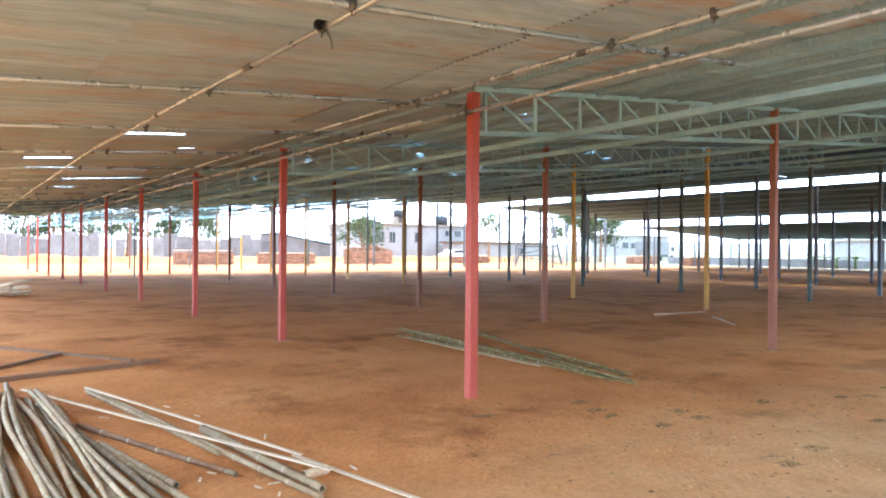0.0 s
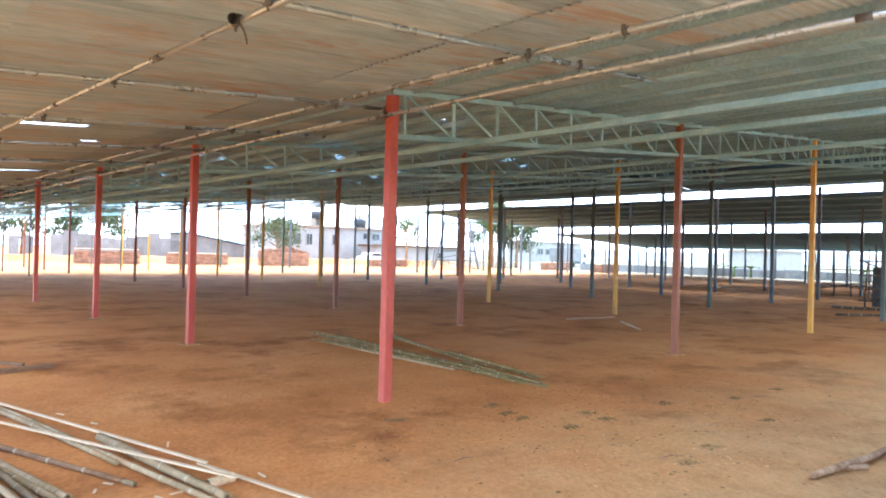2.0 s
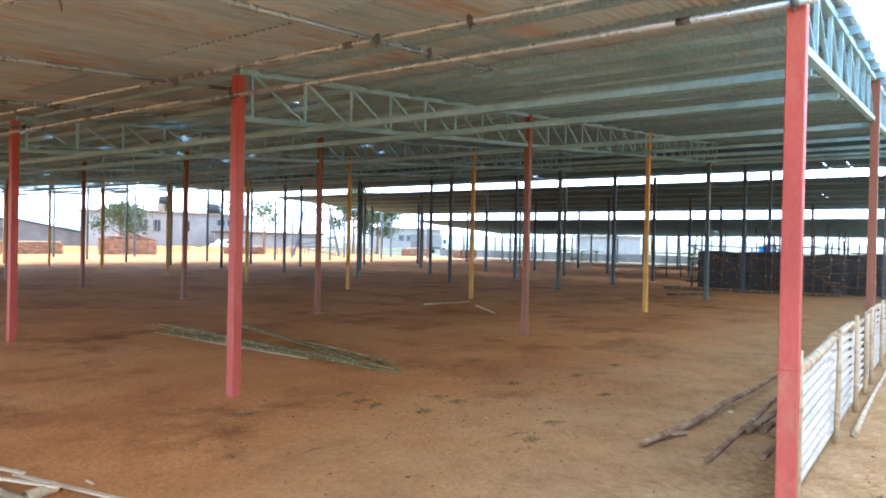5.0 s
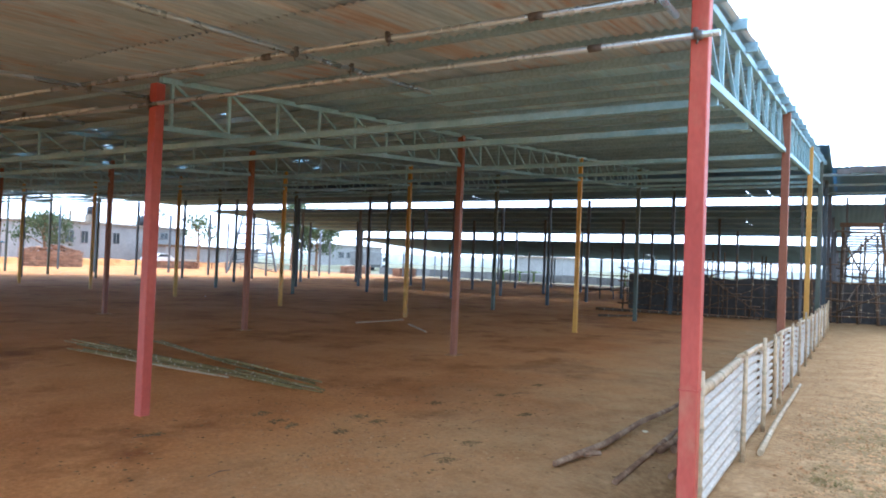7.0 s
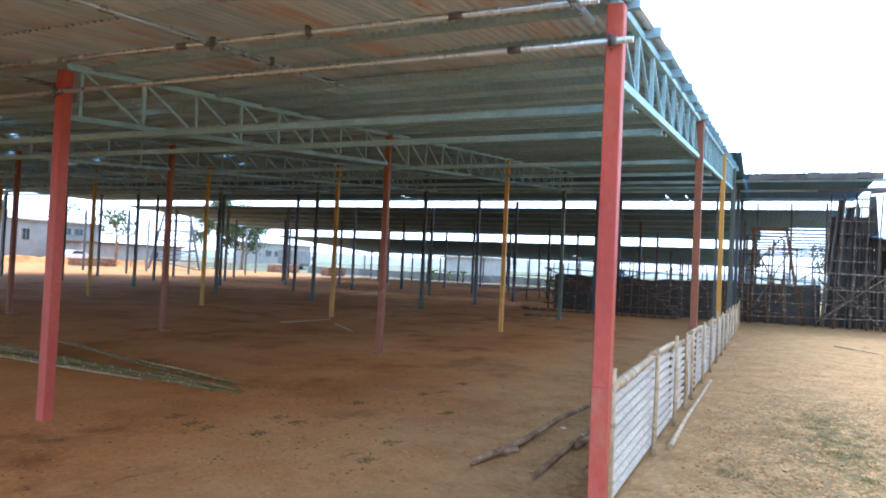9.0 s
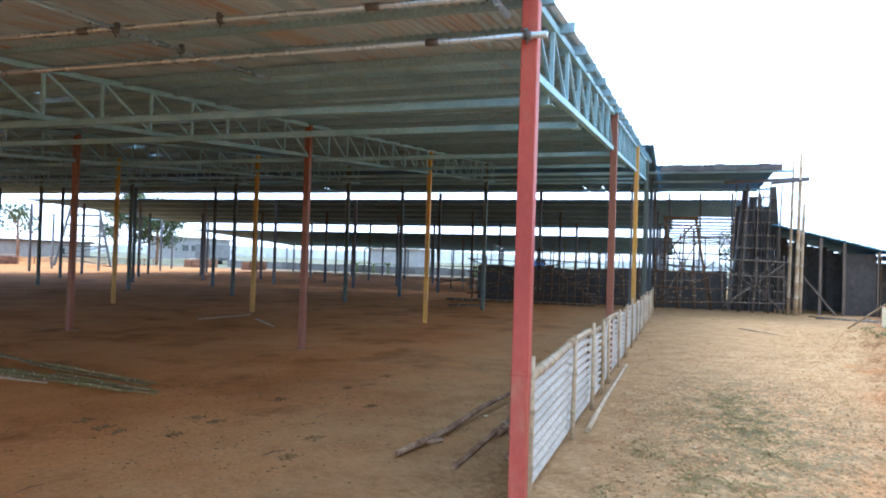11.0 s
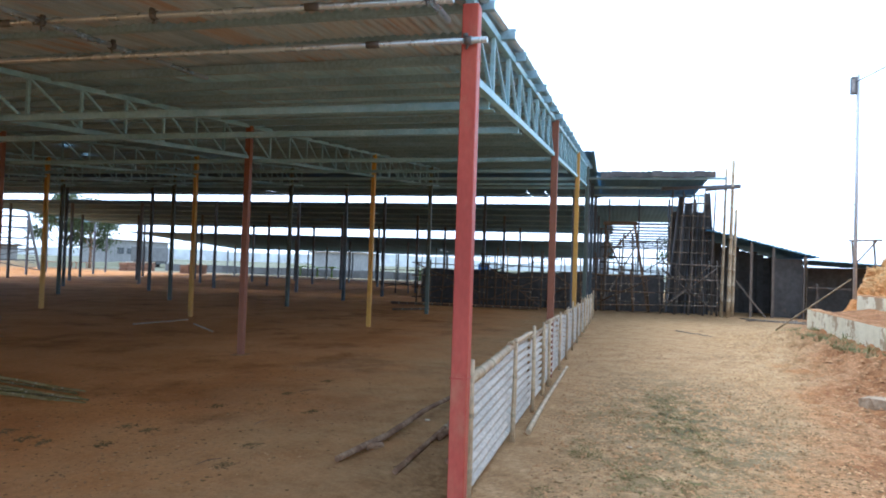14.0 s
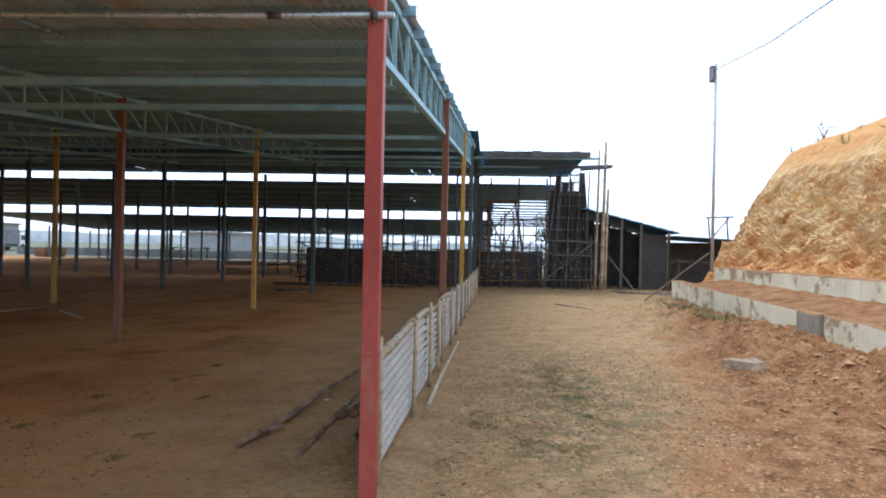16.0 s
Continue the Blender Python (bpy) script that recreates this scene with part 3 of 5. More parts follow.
for r, (xa, xb) in enumerate(zip(bounds, bounds[1:]), start=-1):
    xb2 = xb + 0.12
    za, zb = roof_z(xa), roof_z(xb2)
    for c in range(cols):
        y0 = -0.06 + c * 0.8
        lift = 0.012 * (r % 2) + 0.006 * (c % 2) + rng.uniform(0, 0.008)
        slot = SLOTS.get((r, c))
        if slot is None and c > 11 and r > 1 and rng.random() < 0.4:
            a = rng.uniform(0.05, 0.8) * (xb - xa)
            slot = (a, min(xb - xa, a + rng.uniform(0.12, 0.38)), rng.uniform(0.12, 0.22))
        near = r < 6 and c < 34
        runs = [(xa, xb2, 0.82)] if slot is None else [(xa, xa + slot[0], 0.82), (xa + slot[0], xa + slot[1], 0.80 - slot[2]), (xa + slot[1], xb2, 0.82)]
        v, f = [], []
        for qa, qb, width in runs:
            n = int(round(width / (WAVE / 4))) if near else 24
            b = len(v)
            for i in range(n + 1):
                y = width * i / n
                h = 0.011 * math.cos(2 * math.pi * (y / WAVE if near else i / 4))
                v += [(qa, y0 + y, za + (zb - za) * (qa - xa) / (xb2 - xa) + lift + h), (qb, y0 + y, za + (zb - za) * (qb - xa) / (xb2 - xa) + lift + h)]
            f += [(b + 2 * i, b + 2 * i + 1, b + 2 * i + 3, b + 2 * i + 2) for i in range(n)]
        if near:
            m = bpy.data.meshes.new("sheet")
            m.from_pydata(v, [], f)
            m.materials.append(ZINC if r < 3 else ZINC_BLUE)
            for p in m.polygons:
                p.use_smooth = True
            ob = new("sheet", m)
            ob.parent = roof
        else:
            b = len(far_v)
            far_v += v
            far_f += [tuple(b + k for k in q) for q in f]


def roof_strip(x0, z0, x1, z1, ya, yb, pieces, rng, hole=0.05):
    """Further corrugated sheets as one run of geometry."""
    for k in range(pieces):
        xa, xb = x0 + (x1 - x0) * k / pieces, x0 + (x1 - x0) * (k + 1) / pieces + 0.1
        for c in range(int((yb - ya) / 0.8)):
            y0, width = ya + c * 0.8, 0.82 - (rng.choice((0.03, 0.06)) if rng.random() < hole * 0.3 else 0)
            za, zb = (z0 + (z1 - z0) * (q - x0) / (x1 - x0) for q in (xa, xb))
            b, lift = len(far_v), rng.uniform(0, 0.003)
            for i in range(17):
                h = 0.011 * math.cos(2 * math.pi * i / 4)
                far_v.extend([(xa, y0 + width * i / 16, za + lift + h), (xb, y0 + width * i / 16, zb + lift + h)])
            far_f.extend([(b + 2 * i, b + 2 * i + 1, b + 2 * i + 3, b + 2 * i + 2) for i in range(16)])


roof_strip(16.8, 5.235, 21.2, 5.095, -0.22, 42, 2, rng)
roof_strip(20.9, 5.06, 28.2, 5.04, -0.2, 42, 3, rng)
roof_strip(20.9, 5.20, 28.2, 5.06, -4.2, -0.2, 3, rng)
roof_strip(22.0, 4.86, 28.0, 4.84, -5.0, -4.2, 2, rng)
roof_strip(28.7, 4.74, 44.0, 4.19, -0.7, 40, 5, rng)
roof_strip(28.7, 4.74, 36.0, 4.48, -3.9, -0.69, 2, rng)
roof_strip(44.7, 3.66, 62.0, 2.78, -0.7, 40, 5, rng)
# far part of the roof, in the colour darkened for shade and haze
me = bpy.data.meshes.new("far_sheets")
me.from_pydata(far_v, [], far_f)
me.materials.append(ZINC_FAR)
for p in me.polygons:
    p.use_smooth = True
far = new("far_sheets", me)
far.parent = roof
tagged(far, "far corrugated sheets in stepped strips, coloured for shade and haze", kind="stuff")

for k in range(11):
    y = -4.2 + 0.35 * k
    z = 4.99 + 0.03 * math.sin(k * 1.7)
    part("fascia", boxed(20.86 - 0.006 * (k % 2), y - 0.012, z, 20.872 - 0.006 * (k % 2), y + 0.36, z + 0.19 + 0.025 * math.sin(k * 2.9)), TARP, roof)
# purlins: shallow channels under the sheets, their ends showing past the roof's edge
k = 0
x = 0.28
while x < 19.2:
    bm = bmesh.new()
    yend = -0.095 - 0.02 * (k % 3 == 1)
    box(bm, -0.025, yend, -0.085, 0.025, 41.8, -0.078)
    box(bm, -0.025, yend, -0.078, -0.018, 41.8, -0.012)
    box(bm, -0.025, yend, -0.012, 0.025, 41.8, -0.006)
    p = part("purlin", bm, PURLIN, roof)
    p.location = (x, 0, roof_z(x) - 0.008)
    x += 0.82
    k += 1
bm = bmesh.new()
for x0, x1, f in ((30.3, 43.8, lambda x: 4.74 - 0.036 * (x - 28.7)), (21.2, 28, lambda x: 5.05 - 0.003 * (x - 21))):
    x = x0
    while x < x1:
        box(bm, x - 0.03, 0 if x0 > 22 else -4.6, f(x) - 0.10, x + 0.03, 40, f(x) - 0.02)
        x += 2.7
part("far_purlins", bm, PURLIN, roof)["kind"] = "stuff"
bm = bmesh.new()
x = 36.4
while x < 57:
    box(bm, x - 0.035, -5.2, 4.74 - 0.036 * (x - 28.7) - 0.12, x + 0.035, -0.5, 4.74 - 0.036 * (x - 28.7) - 0.01)
    x += 2.0
part("bare_purlins", bm, GREYPOST, roof, "row of bare purlins without any sheets")["kind"] = "stuff"

bm = bmesh.new()
x = 0.3
while x < 27:
    z = roof_z(min(x, 21))
    box(bm, x - 0.03, 41.8, z - 0.09, x + 0.03, 53.5, z - 0.02)
    x += 1.64
part("end_purlins", bm, PURLIN, roof, "bare purlins past the roof's last sheets")["kind"] = "stuff"

# trusses in the line of the slope
truss = thing("roof_truss", "teal painted steel truss with slanting lattice web", "truss", group="roof trusses")
bm = bmesh.new()
bar(bm, (0.03, 0, bottom(0)), (18.75, 0, bottom(18.75)), 0.055, 0.055)
part("bottom_chord", bm, TEAL, truss)
bm = bmesh.new()
bar(bm, (0.03, 0, top(0)), (18.75, 0, top(18.75)), 0.055, 0.055)
part("top_chord", bm, TEAL, truss)
STEP = 0.738
for i in range(26):
    x = 0.165 + i * STEP
    bm = bmesh.new()
    bar(bm, (x, 0, bottom(x) + 0.02), (x, 0, top(x) - 0.02), 0.032, 0.032)
    part("web_post", bm, TEAL, truss)
    if i < 25:
        bm = bmesh.new()
        bar(bm, (x + 0.02, 0.004, top(x) - 0.02), (x + STEP - 0.02, 0.004, bottom(x + STEP) + 0.02), 0.025, 0.025)
        part("web_diagonal", bm, TEAL, truss)
truss.location = (0, ROWS[0] - 0.035, 0)
for y in ROWS[1:]:
    copy_thing(truss, pose(0, y, 0))

# ties that run from truss to truss below the bottom chords
for x in (0.95, 2.55, 6.25, 9.2, 12.3, 15.3, 18.3):
    t = thing("tie_beam", "long teal steel tie beam below the roof trusses", "beam", group="tie beams")
    bm = bmesh.new()
    box(bm, x - 0.03, 0.05, bottom(x) - 0.092, x + 0.03, 41.5, bottom(x) - 0.032)
    part("beam", bm, TEAL, t)
    for y in ROWS:
        bm = bmesh.new()
        box(bm, x - 0.05, y - 0.045, bottom(x) - 0.10, x + 0.05, y + 0.045, bottom(x) - 0.094)
        part("cleat", bm, TEAL, t)


# posts
def post(x, y, h, w, paint, label, plate, joint):
    t = thing("steel_post", label, "post", pose(x, y, 0), group="shed posts")
    part("shaft", boxed(-w / 2, -w / 2, -0.15, w / 2, w / 2, h, 0.006), paint, t)
    if plate:
        part("base_plate", boxed(-w * 1.35, -w * 1.1, 0.006, w * 1.35, w * 1.1, 0.022, 0.004), CLOD, t, "dusty steel base plate")
    if joint:
        part("joint_band", boxed(-w / 2 - 0.004, -w / 2 - 0.004, 0.90, w / 2 + 0.004, w / 2 + 0.004, 0.912), paint, t)
    return t


LINES = [(0.0, RED, "red painted square steel post of the shed", 0.105), (6.1, RUST, "brick red painted square steel post in the shed", 0.10),
         (12.2, YELLOW, "yellow painted square steel post in the shed", 0.10), (17.7, GREEN, "dark green painted square steel post", 0.115),
         (22.7, BLUE, "dull blue painted steel post", 0.12), (27.5, GREYPOST, "thin dark grey steel post", 0.13), (33.4, GREYPOST, "thin dark grey steel post", 0.13),
         (40.0, GREYPOST, "thin dark grey steel post", 0.13), (47.0, GREYPOST, "thin dark grey steel post", 0.13), (53.5, GREYPOST, "thin dark grey steel post", 0.13), (60.0, GREYPOST, "thin dark grey steel post", 0.13)]
SPLAY = {17.7: 0.03, 22.7: 0.055}
for x0, paint, label, w in LINES:
    for j, y in enumerate(ROWS):
        if x0 > 26 and j > (9 if x0 < 50 else 8):
            continue
        x = x0 - 0.013 * max(0.0, y - 10.28) if x0 < 13 else x0 + SPLAY.get(x0, 0.09) * (y - 5.0)
        if x0 < 19:
            h = top(x) + (0.0 if x0 else -0.05)
        elif x < 28.4:
            h = 4.97
        elif x < 44.5:
            h = 4.69 - 0.036 * (x - 28.7)
        else:
            h = 3.60 - 0.0509 * (x - 44.7)
        post(x, y - (0.06 if j == 0 else 0), h, w, paint, label, x0 < 7 and j > 0 and (x0, j) != (0.0, 1), x0 == 0 and j == 0)
for i, x in enumerate((3.0, 9.1, 15.2, 9.1, 15.2, 20.0, 3.0, 15.2, 20.0)):
    post(x, (43.0, 43.0, 43.0, 49.0, 49.0, 46.0, 36.7, 36.7, 30.5)[i], top(x), 0.07, GREYPOST, "thin dark grey steel post at the shed's end", False, False)


# galvanised scaffold pipes tied under the roof's outer bay
def pipe_z(x):
    return 3.135 + 0.08 * x


def scaffold(a, b, r=0.024, clamps=(), sleeves=()):
    r *= 0.85
    t = thing("scaffold_pipe", "galvanised steel scaffold pipe clamped under the roof", "pipe", group="scaffold pipes")
    a, b = Vector(a), Vector(b)
    part("pipe", tube(bmesh.new(), [a, b], [r, r], 12), PIPE, t, smooth=False)
    d = (b - a).normalized()
    for s in sleeves:
        p = a + d * s
        part("sleeve", tube(bmesh.new(), [p - d * 0.045, p + d * 0.045], [r * 1.18] * 2, 10), IRON, t, "dark iron coupling sleeve")
    for s in clamps:
        p = a + d * s
        bm = bmesh.new()
        tube(bm, [p - d * 0.022, p + d * 0.022], [r * 1.35] * 2, 10)
        tube(bm, [p + Vector((0, 0, -r * 1.2)), p + Vector((0, 0, -r * 2.6)) + d * 0.012], [0.007, 0.007], 6)
        tube(bm, [p + Vector((0, 0, r * 0.9)) + d * 0.02, p + Vector((0, 0, r * 2.2)) + d * 0.02], [0.018, 0.018], 8)
        part("clamp", bm, IRON, t, "dark iron swivel clamp")
    return t


XP = [0.12, 2.70, 5.25, 7.60, 10.0, 12.5, 15.0, 17.5, 20.0, 22.5, 25.0, 27.5, 30.0, 32.5, 35.0, 37.5]
for i, y in enumerate(XP):
    xe = (-0.15, 1.20, 0.55, 0.75)[i] if i < 4 else rng.uniform(0.1, 0.7)
    scaffold((-5.8, y, pipe_z(-5.8)), (xe, y, pipe_z(xe)), 0.025, clamps=[5.8 - 2.75, 5.8 - 0.62] + ([5.8 + 0.02] if xe > 0.05 else []), sleeves=[4.6 + 0.9 * math.sin(i * 2.1)] if i % 3 == 0 else [])
for xa, slope, y0 in ((-0.60, -0.036, 0.0), (-2.72, -0.046, 1.2)):
    def at(y, d=0.0, xa=xa, slope=slope):
        x = xa + slope * (y - 2.7) * (1 if y < 9 else 0) + (slope * 6.3 if y >= 9 else 0)
        return (x + d, y, pipe_z(x) + (0.012 if xa > -1 else -0.02))
    scaffold(at(y0), at(5.7 if xa > -1 else 4.3), 0.024, sleeves=[0.85, 3.0], clamps=[1.9])
    y = 5.35 if xa > -1 else 3.5
    while y < 40:
        scaffold(at(y, 0.0), at(y + 5.85, 0.0), 0.021, sleeves=[3.0])
        y += 5.9
scaffold((-0.085, -0.12, 3.01), (-0.085, 6.6, 3.045), 0.024, clamps=[0.12, 5.24], sleeves=[0.75])
t = thing("pipe_stub", "short open pipe stub with a dangling wire", "pipe")
stub = bmesh.new()
tube(stub, [(-2.80, 3.02, 2.885), (-2.72, 3.10, 2.915)], [0.032, 0.032], 14, False)
tube(stub, [(-2.80, 3.02, 2.885), (-2.72, 3.10, 2.915)], [0.025, 0.025], 14, False)
part("stub", stub, IRON, t)
part("wire", tube(bmesh.new(), [(-2.74, 3.06, 2.885), (-2.715, 3.05, 2.84), (-2.70, 3.05, 2.80), (-2.69, 3.06, 2.77)], [0.006, 0.006, 0.005, 0.004], 6), IRON, t)
y = 6.0
while y < 40:
    scaffold((-0.08, y, 3.075), (-0.08, y + 6.3, 3.07), 0.022, sleeves=[2.0])
    y += 6.0


# ---- low fence of corrugated sheets and bamboo along the shed's open side ----
fence = thing("corrugated_fence", "low fence of white corrugated sheets on bamboo stakes", "fence")


def fy(x):
    return 0.012 - 0.011 * x


stakes = [0.25, 2.12, 3.5, 4.55, 5.3, 6.9, 8.3, 9.7, 11.2, 12.6, 14.0, 15.4, 16.8, 18.1, 19.5]
fr = random.Random(5)
for i, (a, b) in enumerate(zip(stakes, stakes[1:])):
    h = 0.86 - 0.006 * a + fr.uniform(-0.03, 0.02)
    n = 60
    a, b = (4.86 if i == 3 else a), (4.86 if i == 2 else b)
    v, f = [], []
    for k in range(n + 1):
        z = 0.03 + h * k / n
        o = 0.021 * math.cos(2 * math.pi * k / 6)
        gape = 0.20 * (1 + math.cos(2 * math.pi * k / 6)) - 0.08
        xa = a + gape if i == 3 else a - (0.03 if i else 0)
        xb = b - gape if i == 2 else b + 0.03
        v += [(xa, fy(a) + 0.02 + o, z * (0.93 if i == 0 else 1)), (xb, fy(b) + 0.02 + o, z - 0.02 * (i % 2) * (i > 3))]
    for k in range(n):
        f.append((2 * k, 2 * k + 1, 2 * k + 3, 2 * k + 2))
    m = bpy.data.meshes.new("fence_sheet")
    m.from_pydata(v, [], f)
    m.materials.append(FENCE)
    for p in m.polygons:
        p.use_smooth = True
    ob = new("fence_sheet", m)
    ob.parent = fence
    if i < 3 or i % 2 == 0:
        bm = cane(bmesh.new(), (a - (0.1 if i else 0), fy(a), h + (0.04 if i else -0.02)), (b + 0.1, fy(b), h + 0.02), 0.040 if i == 0 else 0.026, fr, 0.006)
        part("top_rail", bm, CANE_DRY, fence, "dry bamboo rail along the top")
for i, x in enumerate(stakes):
    lean = fr.uniform(-0.05, 0.05) if i > 0 else 0
    part("stake", cane(bmesh.new(), (x, fy(x) - 0.03, -0.1), (x + lean, fy(x) - 0.03, 0.93 + fr.uniform(-0.03, 0.06)), 0.024, fr, 0.008, 0.28), CANE_DRY, fence, "split bamboo stake")
    if i in (1, 3, 6, 9):
        part("tie", tube(bmesh.new(), [(x - 0.12, fy(x) - 0.06, 0.93), (x + 0.05, fy(x) - 0.05, 0.94)], [0.011, 0.009], 6), CANE_DRY, fence)


# ---- loose poles on the floor ----
def lying(name, label, cat, a, b, r, paint, rng, group="", bend=0.02, step=0.35, z=None):
    t = thing(name, label, cat, group=group)
    za = zb = r * 0.95 + 0.004 if z is None else 0
    if z is not None:
        za, zb = z
    part("culm", cane(bmesh.new(), (a[0], a[1], za), (b[0], b[1], zb), r, rng, bend, step), paint, t)
    return t


pr = random.Random(21)
for i, (a, b, n, spread) in enumerate((((2.50, 10.35), (2.08, 4.62), 6, 0.14), ((1.93, 9.45), (1.90, 5.85), 3, 0.08), ((3.48, 10.0), (2.72, 6.6), 3, 0.10), ((2.84, 7.2), (2.36, 4.9), 4, 0.10), ((2.22, 6.6), (2.06, 4.75), 4, 0.09), ((2.35, 9.6), (1.92, 4.95), 3, 0.10))):
    for k in range(n):
        o, q, r = pr.uniform(-spread, spread), pr.uniform(-spread, spread) * 0.6, pr.uniform(0.011, 0.019)
        z = r + 0.022 * (k % 3)
        lying("bamboo_pole", "thin green bamboo pole lying in a loose bundle", "bamboo pole", (a[0] + o, a[1] + pr.uniform(-0.5, 0.3)), (b[0] + q, b[1] + pr.uniform(-0.15, 0.5)), r, CANE_DRY if (i + k) % 7 == 1 else BAMBOO_FRESH, pr, "bamboo bundle on the floor", 0.014, z=(z, z))
for i in range(44):
    u = i / 43
    layer = i % 3
    a = (-4.75 + 1.0 * u + pr.uniform(-0.08, 0.06), 8.4 - 1.5 * u ** 2 + pr.uniform(-0.35, 0.25))
    b = (-5.35 + 1.85 * u + pr.uniform(-0.08, 0.08), 3.1 + 0.1 * u + pr.uniform(-0.35, 0.3))
    r = pr.uniform(0.020, 0.030)
    lying("bamboo_pole", "grey green bamboo pole in a fanned heap", "bamboo pole", a, b, r, BAMBOO, pr, "fanned heap of bamboo", 0.022, 0.42, z=(r + 0.05 * layer, r + 0.045 * layer))
for a, b, r, hollow in (((-3.33, 7.59), (-2.64, 3.26), 0.026, 0), ((-3.34, 7.45), (-2.88, 4.52), 0.026, 0), ((-2.78, 5.27), (-2.59, 3.47), 0.036, 1), ((-3.62, 6.01), (-2.96, 4.09), 0.024, 1), ((-3.57, 5.2), (-3.35, 4.07), 0.032, 1), ((-3.64, 5.27), (-3.30, 3.45), 0.028, 0)):
    t = lying("bamboo_pole", "cut bamboo pole lying apart on the earth", "bamboo pole", a, b, r, BAMBOO if r != 0.024 else BATTEN, pr, "scattered bamboo poles", 0.008)
    if hollow:
        va, vb = Vector((a[0], a[1], r)), Vector((b[0], b[1], r))
        d = (vb - va).normalized()
        part("cut_end", cut_end(bmesh.new(), vb - d * 0.01, vb + d * 0.10, r * 0.80), BAMBOO, t, "hollow sawn end")
for a, b, za, zb in (((-3.38, 7.37), (-2.41, 4.08), 0.10, 0.05), ((-3.94, 7.48), (-2.40, 3.62), 0.12, 0.06), ((-2.44, 4.15), (-2.10, 2.70), 0.035, 0.02)):
    t = thing("wooden_lath", "long pale sawn wooden lath across bamboo poles", "lath", group="pale laths")
    part("strip", bar(bmesh.new(), (a[0], a[1], za), (b[0], b[1], zb), 0.03, 0.012), LATH, t)
t = thing("offcut", "short dusty bamboo offcut on the earth", "offcut", pose(-2.47, 3.71, 0.03, 0, 0, 12))
part("piece", cut_end(bmesh.new(), (-0.10, 0, 0), (0.10, 0, 0), 0.034), CANE_DRY, t)
for i in range(16):
    t = thing("chip", "small pale bamboo chip on the earth", "chip", pose(-3.7 + 1.8 * pr.random(), 2.9 + 3.6 * pr.random(), 0.012, 0, pr.uniform(-8, 8), pr.uniform(0, 180)), group="bamboo chips")
    part("sliver", bar(bmesh.new(), (-0.035, 0, 0), (0.03 + 0.03 * pr.random(), 0.006, 0.004), 0.016, 0.007), LATH, t)
for a, b, w in (((-4.9, 8.62), (-2.24, 9.13), 0.065), ((-4.3, 9.40), (-3.25, 10.54), 0.055), ((-4.25, 12.3), (-2.51, 9.42), 0.05)):
    t = thing("timber_batten", "brown sawn batten lying on the bare earth", "batten", group="brown battens")
    part("batten", bar(bmesh.new(), (a[0], a[1], w / 2 - 0.012), (b[0], b[1], w / 2 - 0.008), w, w), BATTEN, t)
for i in range(12):
    y = 24.2 + pr.uniform(-0.8, 0.8)
    lying("bamboo_pole", "short pale bamboo pole in a distant heap", "bamboo pole", (-4.0 + pr.uniform(-0.3, 0.3), y + 0.9), (-2.75 + pr.uniform(-0.5, 0.3), y - 0.5), 0.05, CANE_DRY, pr, "distant bamboo heap", 0.01, z=(0.06, 0.08 + 0.14 * (i % 4)))
lying("bamboo_pole", "thin dry stick lying on the floor", "stick", (9.44, 9.89), (11.24, 9.68), 0.02, CANE_DRY, pr)
lying("bamboo_pole", "thin dry stick lying on the floor", "stick", (10.21, 8.8), (8.95, 7.49), 0.022, CANE_DRY, pr)
lying("bamboo_pole", "bent dry bamboo pole lying beside the fence", "bamboo pole", (2.42, -0.15), (7.1, -0.20), 0.028, CANE_DRY, pr, bend=0.006)
lying("bamboo_pole", "thin stick lying on the road", "stick", (16.0, -2.6), (14.6, -3.4), 0.014, CANE_OLD, pr)
t = thing("fallen_branch", "crooked grey tree branch lying by the fence", "branch")
pts = [(0.87, 1.17, 0.05), (1.25, 1.10, 0.06), (1.65, 1.02, 0.07), (2.1, 0.98, 0.09), (2.5, 0.92, 0.13), (2.9, 0.86, 0.14), (3.4, 0.84, 0.12), (4.0, 0.78, 0.16), (4.7, 0.72, 0.12)]
part("limb", tube(bmesh.new(), pts, [0.024, 0.029, 0.028, 0.028, 0.026, 0.024, 0.022, 0.019, 0.016], 9), BARK, t)
part("stub", tube(bmesh.new(), [(1.3, 1.08, 0.05), (1.38, 0.96, 0.06)], [0.03, 0.022], 7), BARK, t)
for a, b, r in (((0.79, 0.66), (3.9, 0.66), 0.024), ((1.9, 0.60), (4.2, 0.45), 0.032), ((2.0, 0.50), (4.4, 0.38), 0.034), ((1.95, 0.40), (4.3, 0.30), 0.032), ((1.2, 0.35), (4.0, 0.22), 0.024)):
    lying("wooden_pole", "grey wooden pole lying inside the fence", "pole", a, b, r, BARK, pr, "poles beside the fence", 0.006, 2.5)


# ---- far end of the shed: black walls, scaffold, stair tower, lean-to ----
sr = random.Random(31)


